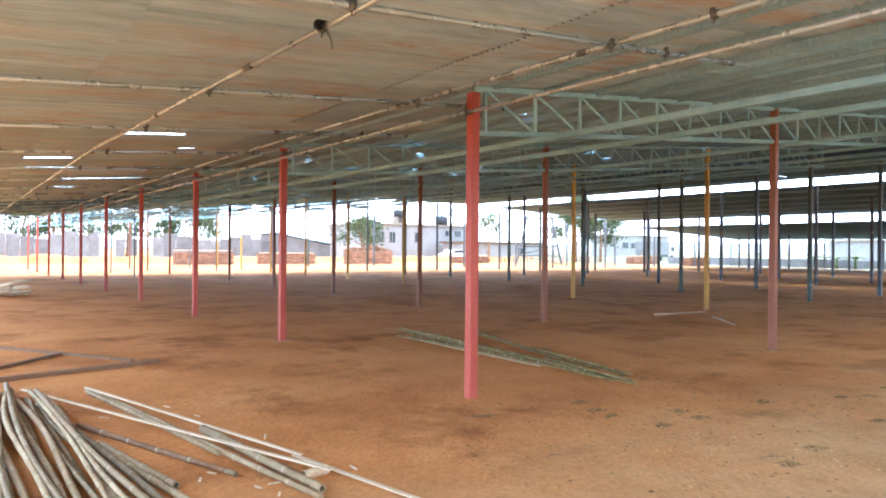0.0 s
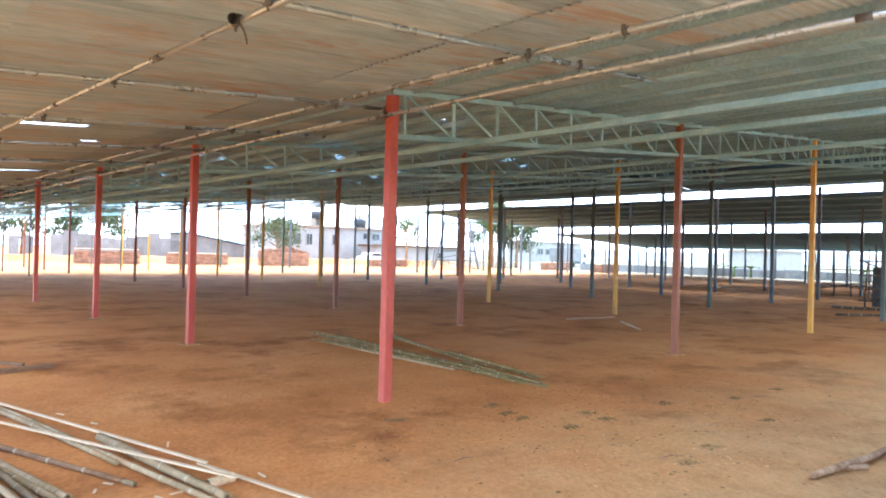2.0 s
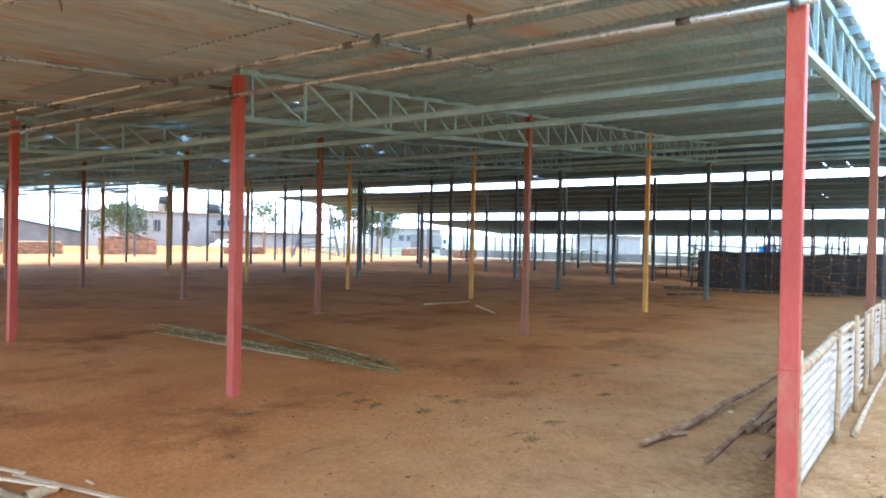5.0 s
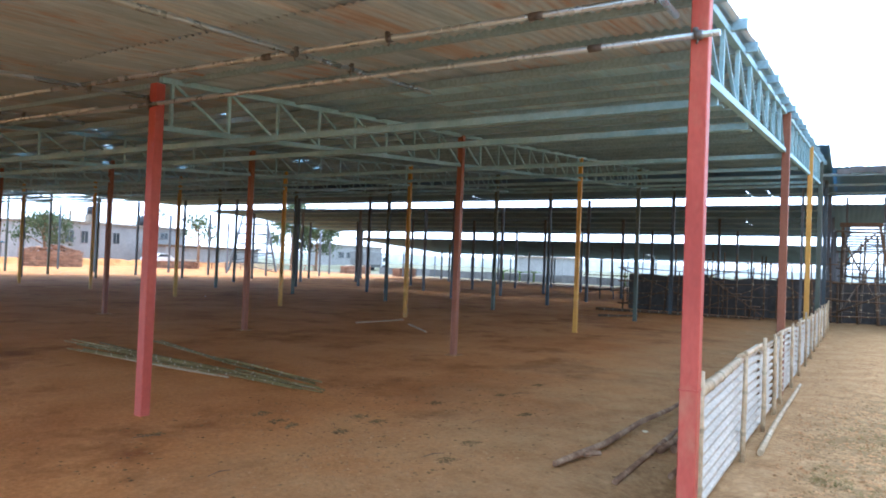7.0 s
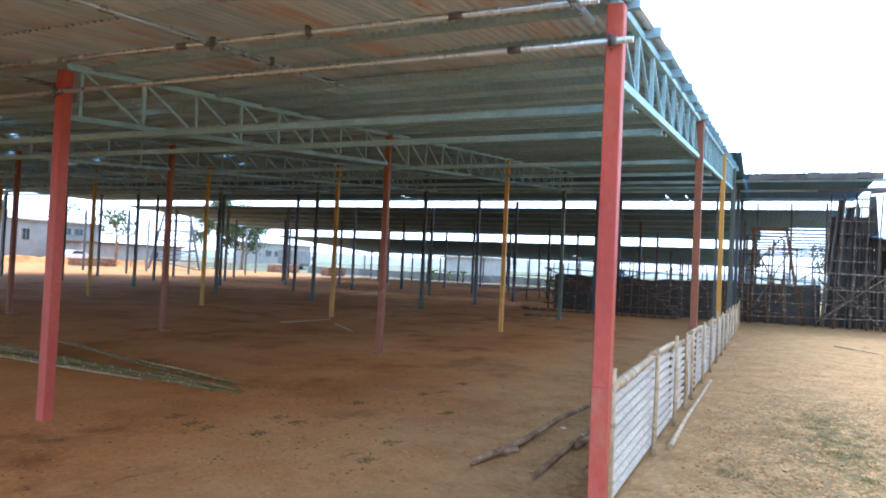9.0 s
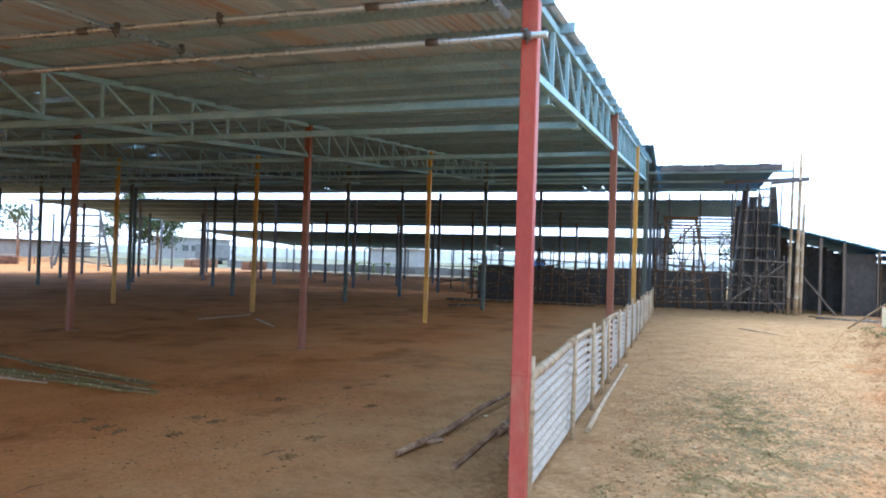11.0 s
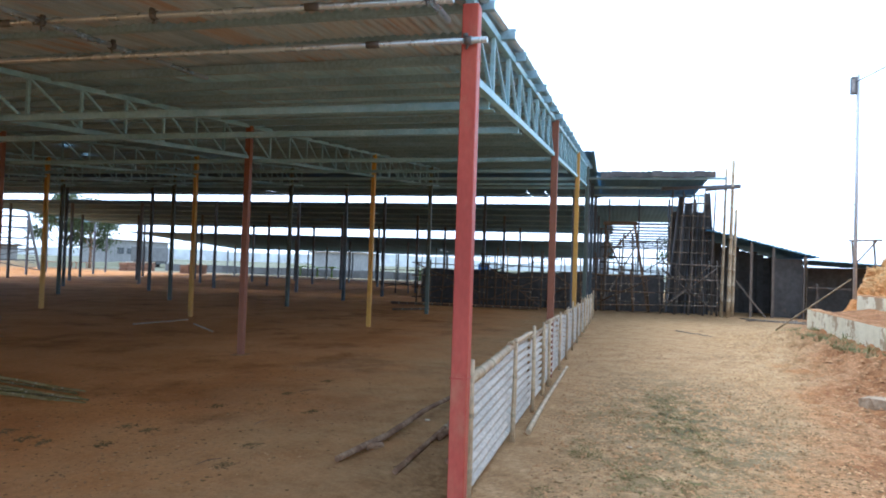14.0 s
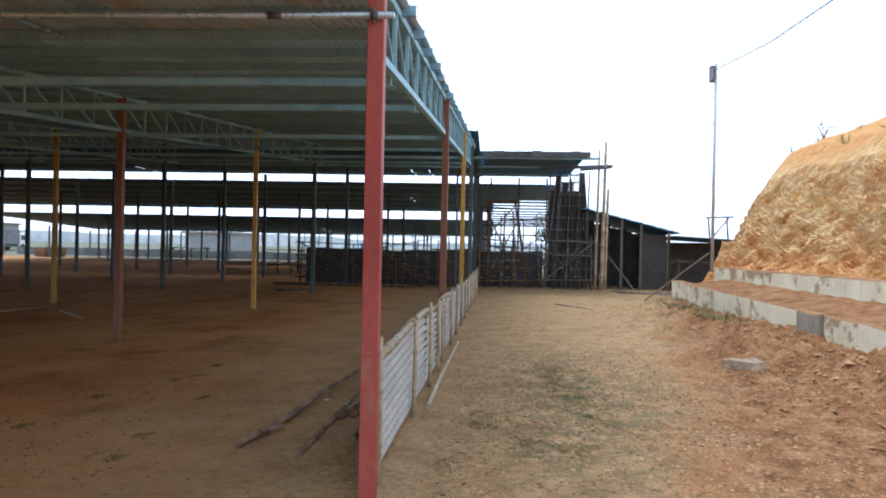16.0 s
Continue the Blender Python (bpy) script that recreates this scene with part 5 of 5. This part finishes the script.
# ---- scattered clods, gravel and litter ----
def scatter(name, label, cat, paint, count, spots, size, flat, rng):
    v, f = [], []
    base = [Vector(c) for c in ((1, 0, 0), (0.3, 0.9, 0), (-0.8, 0.55, 0), (-0.75, -0.6, 0), (0.35, -0.95, 0), (0.1, 0.05, 1))]
    for _ in range(count):
        x0, y0, x1, y1 = rng.choice(spots)
        x, y = rng.uniform(x0, x1), rng.uniform(y0, y1)
        if -6.3 < y < -5.7:
            continue
        s, a = rng.choice((0.4, 0.5, 0.6, 0.8, 1.3)) * size * rng.uniform(0.7, 1.3), rng.uniform(0, 6.28)
        k, z = len(v), rise(x, y) - 0.15 * s * flat
        for c in base:
            j = rng.uniform(0.75, 1.25)
            v.append((x + s * j * (c.x * math.cos(a) - c.y * math.sin(a)), y + s * j * (c.x * math.sin(a) + c.y * math.cos(a)), z + s * flat * c.z * j))
        f += [(k + i, k + (i + 1) % 5, k + 5) for i in range(5)]
    m = bpy.data.meshes.new(name)
    m.from_pydata(v, [], f)
    m.materials.append(paint)
    return tagged(new(name, m), label, cat, kind="stuff")


cr = random.Random(3)
scatter("gravel", "small clods and pebbles strewn on the earth", "gravel", CLOD, 20000, [(-1, -5.6, 12, -0.3), (-1, -5.6, 8, -2.0), (-1, -4.5, 6, -0.3), (-1, -4.5, 6, -0.3), (3, -5.7, 14, -4)], 0.017, 0.65, cr)
scatter("floor_gravel", "fine pale crumbs of earth on the shed floor", "gravel", CLOD, 1500, [(-1.5, 0.8, 3.5, 4.5), (-0.8, 1.6, 1.2, 3.0), (-0.8, 1.6, 1.2, 3.0)], 0.011, 0.5, cr)
scatter("earth_clods", "larger clods of crumbled earth below the kerb", "clods", CLOD, 500, [(1, -5.7, 14, -4.4), (2, -5.7, 9, -4.8)], 0.035, 0.6, cr)
scatter("litter", "dark flakes of dry litter on the earth", "litter", LITTER, 2600, [(-1.5, 1.5, 3, 5), (0, 2.5, 5, 4.5), (-2, -3, 6, -0.4), (0, 0, 7, 6)], 0.014, 0.3, cr)
scatter("dark_gravel", "dark crumbs of earth and chips on the road", "gravel", LITTER, 8000, [(-1.5, -3.0, 4, -0.4), (1.5, -3.0, 6.5, -0.9), (-1.5, -5.6, 5, -2.5), (1, -5.6, 12, -1)], 0.016, 0.4, cr)
HEAPS = ((0.60, 3.72), (0.77, 4.28), (0.65, 3.95), (0.74, 3.22), (1.28, 3.22), (1.33, 3.47), (1.15, 2.09), (0.57, 1.97), (3.39, 2.87), (-0.39, 4.40), (2.43, 3.24), (4.39, 2.80), (2.6, 2.2))
scatter("straw_litter", "small dark heaps of dry straw litter on the floor", "litter", LITTER, 1500, [(cx - 0.12 * k, cy - 0.075 * k, cx + 0.12 * k, cy + 0.075 * k) for cx, cy in HEAPS for k in (0.5, 0.8, 1.0)], 0.014, 0.35, cr)
for x, y, a in ((-0.51, 4.34, 0.3), (-0.80, 3.09, -0.4), (0.58, 2.12, 0.1), (3.6, 2.7, 0.6), (1.9, 2.4, -0.2)):
    t = thing("twig", "small dark dry twig on the bare earth", "twig", group="twigs on the floor")
    d = Vector((math.cos(a), -math.sin(a) * 0.6 - 0.3, 0)) * 0.11
    part("stem", tube(bmesh.new(), [Vector((x, y, 0.012)) - d, Vector((x + 0.01, y + 0.015, 0.02)), Vector((x, y, 0.012)) + d], [0.0035, 0.005, 0.0025], 6), BATTEN, t)
for x, y in ((2.25, -1.09), (2.6, 0.9), (13.2, 20.0)):
    t = thing("scrap", "crumpled pale scrap lying on the earth", "scrap", pose(x, y, 0.02), group="pale scraps")
    bm = bmesh.new()
    bmesh.ops.create_icosphere(bm, subdivisions=2, radius=0.032)
    for v in bm.verts:
        v.co += 0.015 * Vector((noise.noise(v.co * 30), noise.noise(v.co * 30 + Vector((9, 0, 0))), 0))
        v.co.z *= 0.35
    part("film", bm, WHITEWASH, t)


# ---- the yard beyond: brick stacks, boundary, houses, trees ----
def brick_stack(x0, x1, y, h, heap, label):
    t = thing("brick_stack", label, "brick stack", group="brick stacks")
    rows = int(h / 0.11)
    bm = bmesh.new()
    for k in range(rows):
        x = x0 + (0.12 if k % 2 else 0)
        while x < x1 - 0.1:
            o = fr.uniform(-0.02, 0.02)
            box(bm, x, y - 0.5 + o, k * 0.11, x + 0.44, y + 0.5, k * 0.11 + 0.10)
            x += 0.46
    part("brickwork", bm, BRICK, t)
    bm = bmesh.new()
    for k in range(heap):
        u = fr.random()
        x = x0 + (x1 - x0) * u
        z = h + fr.uniform(0, 0.5) * math.sin(math.pi * u)
        bmesh.ops.create_cube(bm, size=1, matrix=pose(x, y, z, fr.uniform(-30, 30), 0, fr.uniform(0, 180)) @ Matrix.Diagonal((0.4, 0.2, 0.12, 1)))
    if heap:
        part("loose_bricks", bm, BRICK, t)
    bm = boxed(x0, y - 0.6, h + 0.02, x1, y - 0.3, h + 0.09)
    if not heap:
        part("cover_board", bm, LATH, t, "pale board along the top")
    else:
        bm.free()


brick_stack(10.9, 15.8, 60.5, 1.2, 0, "long stack of red bricks under pale boards")
brick_stack(18.4, 23.7, 60.5, 1.0, 0, "low stack of red bricks under pale boards")
brick_stack(26.4, 31.4, 58.6, 1.35, 90, "heaped stack of red bricks in the sun")
brick_stack(39.6, 44.0, 58.8, 0.85, 0, "small stack of red bricks under pale boards")
brick_stack(58.0, 62.5, 50.0, 0.9, 0, "dark stack of bricks beyond the posts")
brick_stack(56.5, 59.5, 41.5, 0.9, 0, "dark stack of bricks beyond the posts")

bm = bmesh.new()
prev = None
for i in range(240):
    x = -28 + 0.55 * i
    h = 0.55 + 0.5 * abs(noise.noise((x * 0.23, 4, 4))) + 0.15 * noise.noise((x * 1.3, 2, 2))
    y = 69 + 0.8 * noise.noise((x * 0.1, 6, 1))
    cur = [bm.verts.new(c) for c in ((x, y - 1.7, -0.05), (x, y - 0.8, h * 0.75), (x, y, h), (x, y + 1.0, h * 0.7), (x, y + 2.2, -0.05))]
    if prev:
        for k in range(4):
            bm.faces.new((prev[k], cur[k], cur[k + 1], prev[k + 1]))
    prev = cur
tagged(part("earth_bund", bm, SOIL, smooth=True), "long low bund of heaped red earth", "bund", kind="stuff")

wallp = thing("boundary_wall", "grey boundary wall of upright panels, broken in places", "wall")
for i in range(34):
    x = -14 + 1.25 * i
    if 6.5 < x < 13.5 and i % 3 == 0:
        continue
    h = 2.6 + 0.25 * math.sin(i * 0.9) + fr.uniform(-0.2, 0.3)
    part("panel", boxed(x, 79.5 + 0.04 * (i % 2), -0.1, x + 1.22 - (0.3 if 6 < x < 13 else 0), 79.6 + 0.04 * (i % 2), h), PANELS, wallp)
gs = thing("grey_shed", "grey sheet-metal shed with a sloping roof", "shed")
bm = bmesh.new()
v = [bm.verts.new(c) for c in ((27.5, 78, 0), (34.4, 78, 0), (34.4, 78, 1.9), (27.5, 78, 3.2), (27.5, 84, 0), (34.4, 84, 0), (34.4, 84, 1.9), (27.5, 84, 3.2))]
for q in ((0, 1, 2, 3), (5, 4, 7, 6), (1, 5, 6, 2), (4, 0, 3, 7)):
    bm.faces.new([v[i] for i in q])
part("wall", bm, PANELS, gs)
part("roof", bar(bmesh.new(), (27.2, 81, 3.35), (34.8, 81, 1.98), 6.6, 0.08), ZINC_FAR, gs)


def building(name, label, x0, x1, y0, y1, h, wins, cat="house", band=None):
    b = thing(name, label, cat)
    part("wall", boxed(x0, y0, -0.1, x1, y1, h), PLASTER, b)
    part("roof", boxed(x0 - 0.35, y0 - 0.35, h + 0.003, x1 + 0.35, y1 + 0.35, h + 0.28), band or CONCRETE, b)
    for wx, wz, ww, wh in wins:
        w = part("window", boxed(wx, y0 - 0.10, wz, wx + ww, y0 - 0.004, wz + wh), PLASTER, b)
        part("pane", boxed(wx + 0.08, y0 - 0.13, wz + 0.08, wx + ww / 2 - 0.04, y0 - 0.103, wz + wh - 0.08), GLASS, w)
        part("pane", boxed(wx + ww / 2 + 0.04, y0 - 0.13, wz + 0.08, wx + ww - 0.08, y0 - 0.103, wz + wh - 0.08), GLASS, w)
    return b


h1 = building("plastered_house", "two storey pale plastered house with flat roof", 40.0, 59.3, 80, 90, 4.75, [(42.3, 2.3, 1.2, 1.6), (44.3, 2.3, 1.0, 1.6), (48.5, 2.4, 1.0, 1.5), (53.7, 3.35, 1.3, 0.95), (55.4, 3.35, 1.3, 0.95)])
part("parapet_post", boxed(43, 80.2, 5.03, 43.2, 80.4, 6.3), CONCRETE, h1)
part("parapet_post", boxed(58.5, 80.2, 5.03, 58.7, 80.4, 6.0), CONCRETE, h1)
building("low_house", "low white house with a brown roof edge", 52.0, 67.8, 74, 78, 2.35, [(62.5, 0.8, 1.2, 1.0)], band=TIMBER)
building("far_building", "small pale building behind the parked truck", 96, 112, 84, 90, 4.2, [(98 + 2.4 * i, 1.9, 1.6, 1.2) for i in range(5)])
building("far_building", "low pale building beyond the far wall", 92, 98, 36, 44, 3.0, [])
for x, z, s in ((54.6, 5.03, 1.0), (47.0, 5.03, 0.75)):
    t = thing("water_tank", "black plastic water tank on the house roof", "water tank", pose(x, 82, z))
    bm = bmesh.new()
    stand = 0.0 if s == 1.0 else 1.0
    tube(bm, [(0, 0, stand), (0, 0, stand + 1.2 * s), (0, 0, stand + 1.4 * s), (0, 0, stand + 1.45 * s)], [0.95 * s, 0.95 * s, 0.6 * s, 0.25 * s], 14)
    part("tank", bm, TANK, t)
    if stand:
        for dx in (-0.5, 0.5):
            part("leg", boxed(dx - 0.22, -0.5, -0.01, dx + 0.22, 0.5, stand), CONCRETE, t)


def car(x, y, rz, paint, label, m=1.0):
    c = thing("parked_car", label, "car", pose(x, y, 0, 0, 0, rz))
    bm = bmesh.new()
    prof = [(-2.1, 0.35), (-2.15, 0.75), (-1.95, 0.95), (-1.35, 1.02), (-0.75, 1.45), (0.75, 1.48), (1.45, 1.05), (2.05, 0.9), (2.1, 0.35)]
    a = [bm.verts.new((px, -0.82, pz)) for px, pz in prof]
    b = [bm.verts.new((px, 0.82, pz)) for px, pz in prof]
    bm.faces.new(a)
    bm.faces.new(b[::-1])
    for i in range(len(prof)):
        j = (i + 1) % len(prof)
        bm.faces.new((a[j], a[i], b[i], b[j]))
    part("body", bm, paint, c)
    for sy in (-0.825, 0.795):
        bm = bmesh.new()
        q = [bm.verts.new(p) for p in ((-1.1, sy, 1.05), (-0.7, sy, 1.38), (0.7, sy, 1.40), (1.2, sy, 1.06), (-1.1, sy + 0.03, 1.05), (-0.7, sy + 0.03, 1.38), (0.7, sy + 0.03, 1.40), (1.2, sy + 0.03, 1.06))]
        for f in ((0, 1, 2, 3), (7, 6, 5, 4), (0, 4, 5, 1), (1, 5, 6, 2), (2, 6, 7, 3)):
            bm.faces.new([q[i] for i in f])
        part("side_window", bm, GLASS, c)
    for wx in (-1.3, 1.3):
        for sy in (-0.84, 0.66):
            w = part("wheel", tube(bmesh.new(), [(wx, sy, 0.32), (wx, sy + 0.18, 0.32)], [0.32, 0.32], 14), RUBBER, c)
            part("rim", tube(bmesh.new(), [(wx, sy - 0.006, 0.32), (wx, sy + 0.186, 0.32)], [0.18, 0.18], 10), PIPE, w)
    return c


car(49.5, 72, 12, CARPAINT, "white hatchback car parked before the house")
tr = thing("parked_truck", "pale parked truck with a high cargo body", "truck", pose(84, 66, 0, 0, 0, 8))
part("cargo_body", boxed(-4, -1.2, 0.9, 2.2, 1.2, 3.0, 0.05), PANELS, tr)
part("cab", boxed(2.35, -1.1, 0.6, 4.1, 1.1, 2.5, 0.15), CARPAINT, tr)
part("windscreen", boxed(2.7, -1.14, 1.5, 3.9, -1.104, 2.2), GLASS, tr)
part("chassis", boxed(-4, -0.9, 0.55, 4, 0.9, 0.88), IRON, tr)
for wx in (-2.8, -1.6, 3.1):
    for sy in (-1.15, 0.85):
        part("wheel", tube(bmesh.new(), [(wx, sy, 0.5), (wx, sy + 0.3, 0.5)], [0.5, 0.5], 14), RUBBER, tr)

# steel scaffold tower in the yard
st = thing("scaffold_tower", "tall rusty scaffold tower in the sunny yard", "scaffold tower", pose(46.7, 52.9, 0, 0, 0, -43.5))
for dx in (-1.5, 1.5):
    for dy in (-1, 1):
        part("leg", bar(bmesh.new(), (dx * 1.6, dy * 1.5, 0), (dx * 0.75, dy * 0.8, 6.0), 0.13, 0.13), IRON, st)
for k in range(6):
    z = 0.9 + 1.0 * k
    w = 1.5 * (1.6 - 0.85 * z / 6.0)
    for dy in (-1, 1):
        part("rail", bar(bmesh.new(), (-w, dy * (1.5 - 0.7 * z / 6), z), (w, dy * (1.5 - 0.7 * z / 6), z), 0.10, 0.10), IRON, st)
    part("brace", bar(bmesh.new(), (-w if k % 2 else w, -1.5 + 0.7 * z / 6, z - 0.85), (w * 0.9 if k % 2 else -w * 0.9, -1.5 + 0.7 * z / 6, z), 0.08, 0.08), IRON, st)
for k in range(14):
    part("rung", bar(bmesh.new(), (1.55 - 0.045 * k, -1.55, 0.3 + 0.42 * k), (2.0 - 0.045 * k, -1.55, 0.3 + 0.42 * k), 0.07, 0.07), IRON, st)
part("deck", boxed(-1.6, -1.0, 6.0, 1.6, 1.0, 6.08), IRON, st)
for x in (44.5, 48.5, 56.5, 60.5):
    t = thing("trestle_table", "low red brown trestle table in the yard", "table", pose(x, 57.5, 0), group="yard tables")
    part("top", boxed(-1.3, -0.4, 0.68, 1.3, 0.4, 0.74), BRICK, t)
    for dx in (-1.1, 1.1):
        for dy in (-0.3, 0.3):
            part("leg", boxed(dx - 0.04, dy - 0.04, 0, dx + 0.04, dy + 0.04, 0.68), BRICK, t)


def tree(x, y, h, spread, label, rng, leaf=None, n=900, base=0.35):
    t = thing("tree", label, "tree", pose(x, y, 0), group="yard trees")
    bm = bmesh.new()
    tube(bm, [(0, 0, -0.1), (0.1, 0.05, h * 0.3), (0.0, 0.1, h * 0.6), (0.1, 0, h * 0.85)], [0.2, 0.16, 0.1, 0.03], 8)
    tips = []
    for k in range(9):
        a, z = k * 2.4, h * (base + 0.05 * k)
        e = Vector((math.cos(a) * spread * rng.uniform(0.5, 0.95), math.sin(a) * spread * rng.uniform(0.5, 0.95), min(h * 0.95, z + h * rng.uniform(0.12, 0.3))))
        tube(bm, [(0, 0.05, z), Vector((0, 0, z)).lerp(e, 0.5) + Vector((0, 0, 0.15)), e], [0.07, 0.045, 0.015], 5)
        tips.append(e)
    tips.append(Vector((0, 0, h * 0.9)))
    part("trunk", bm, BARK, t)
    v, f = [], []
    for _ in range(n):
        c = rng.choice(tips) + Vector((rng.gauss(0, 0.24), rng.gauss(0, 0.24), rng.gauss(0, 0.17))) * spread * 1.1
        s = rng.uniform(0.10, 0.24)
        m = Euler((rng.uniform(0, 3), rng.uniform(0, 3), rng.uniform(0, 6))).to_matrix()
        k = len(v)
        v += [tuple(c + m @ Vector(q) * s) for q in ((-1, 0, 0), (0, -0.45, 0.1), (1.1, 0, 0), (0, 0.45, 0.1))]
        f.append((k, k + 1, k + 2, k + 3))
    m = bpy.data.meshes.new("crown")
    m.from_pydata(v, [], f)
    m.materials.append(leaf or LEAF)
    c = new("crown", m)
    c.parent = t
    return t


tg = random.Random(9)
tree(19.2, 84, 7.0, 3.2, "rounded dark green tree behind the boundary wall", tg, n=4600)
tree(16.0, 85, 4.6, 1.6, "dark green tree behind the boundary wall", tg)
tree(37.8, 76, 5.6, 2.5, "leafy green tree beside the pale house", tg, n=2400, base=0.3)
tree(62.5, 92, 8.0, 3.0, "tall airy tree behind the low house", tg)
tree(61.5, 61.5, 8.8, 2.7, "tall leafy tree beside the scaffold tower", tg, n=5600, base=0.24)
tree(64.8, 60.2, 8.2, 2.6, "tall leafy tree beside the scaffold tower", tg, n=4600, base=0.25)
tree(52.5, 68.5, 6.4, 1.9, "tall thin tree beside the scaffold tower", tg, n=900)
for x, h in ((1.5, 5.6), (4.2, 6.4), (8.0, 6.0), (11.5, 5.6), (-3, 6.0), (-6.5, 6.4)):
    tree(x, 83 + tg.uniform(-1, 3), h, 2.1, "thin pale-leaved tree behind the broken wall", tg, n=1500, base=0.3)
tree(58.0, -6.0, 4.6, 1.6, "young tree beyond the open frames", tg, n=500)
for x, y in ((64, 28.6), (64.5, 30.5), (65, 19.0), (65, 17.6), (65.5, 33)):
    t = thing("banana_plant", "banana plant with broad pale green leaves", "banana plant", pose(x, y, 0), group="banana plants")
    part("stem", tube(bmesh.new(), [(0, 0, 0), (0.02, 0, 0.9)], [0.13, 0.09], 8), LEAF_PALE, t)
    for k in range(7):
        a, l = k * 0.9 + x, tg.uniform(0.9, 1.4)
        bm = bmesh.new()
        prev = None
        for i in range(7):
            u = i / 6
            r, z, w = l * u, 0.85 + l * (0.9 * u - 0.8 * u * u), 0.20 * math.sin(math.pi * (0.08 + 0.9 * u))
            c = Vector((r * math.cos(a), r * math.sin(a), z))
            s = Vector((-math.sin(a), math.cos(a), 0)) * w
            cur = [bm.verts.new(c - s), bm.verts.new(c - Vector((0, 0, 0.04))), bm.verts.new(c + s)]
            if prev:
                bm.faces.new((prev[0], prev[1], cur[1], cur[0]))
                bm.faces.new((prev[1], prev[2], cur[2], cur[1]))
            prev = cur
        part("leaf", bm, LEAF_PALE, t)

# far side of the ground: low wall, blue sheet, hills
fw = thing("far_wall", "low pale wall along the ground's far side", "wall")
for i in range(30):
    y = -6 + 1.9 * i
    if i in (11, 12):
        continue
    part("panel", boxed(66.4, y, -0.1, 66.55, y + 1.86, 0.82 + 0.04 * math.sin(i * 1.3)), PANELS, fw)
t = thing("blue_cabin", "small bright blue sheet cabin beyond the wall", "cabin")
part("wall", boxed(68, 12.4, 0, 69, 13.4, 1.9), BLUESHEET, t)
part("roof", boxed(67.9, 12.3, 1.9, 69.1, 13.5, 1.98), ZINC_FAR, t)
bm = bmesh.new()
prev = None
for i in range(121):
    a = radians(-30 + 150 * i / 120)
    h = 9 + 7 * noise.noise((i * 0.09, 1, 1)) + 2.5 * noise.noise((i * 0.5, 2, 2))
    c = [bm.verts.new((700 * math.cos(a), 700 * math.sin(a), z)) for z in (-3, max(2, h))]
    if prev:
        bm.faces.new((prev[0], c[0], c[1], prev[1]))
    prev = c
tagged(part("backdrop", bm, HAZE), "low wooded hills on the horizon, haze painted into their colour", "hills", kind="structure")
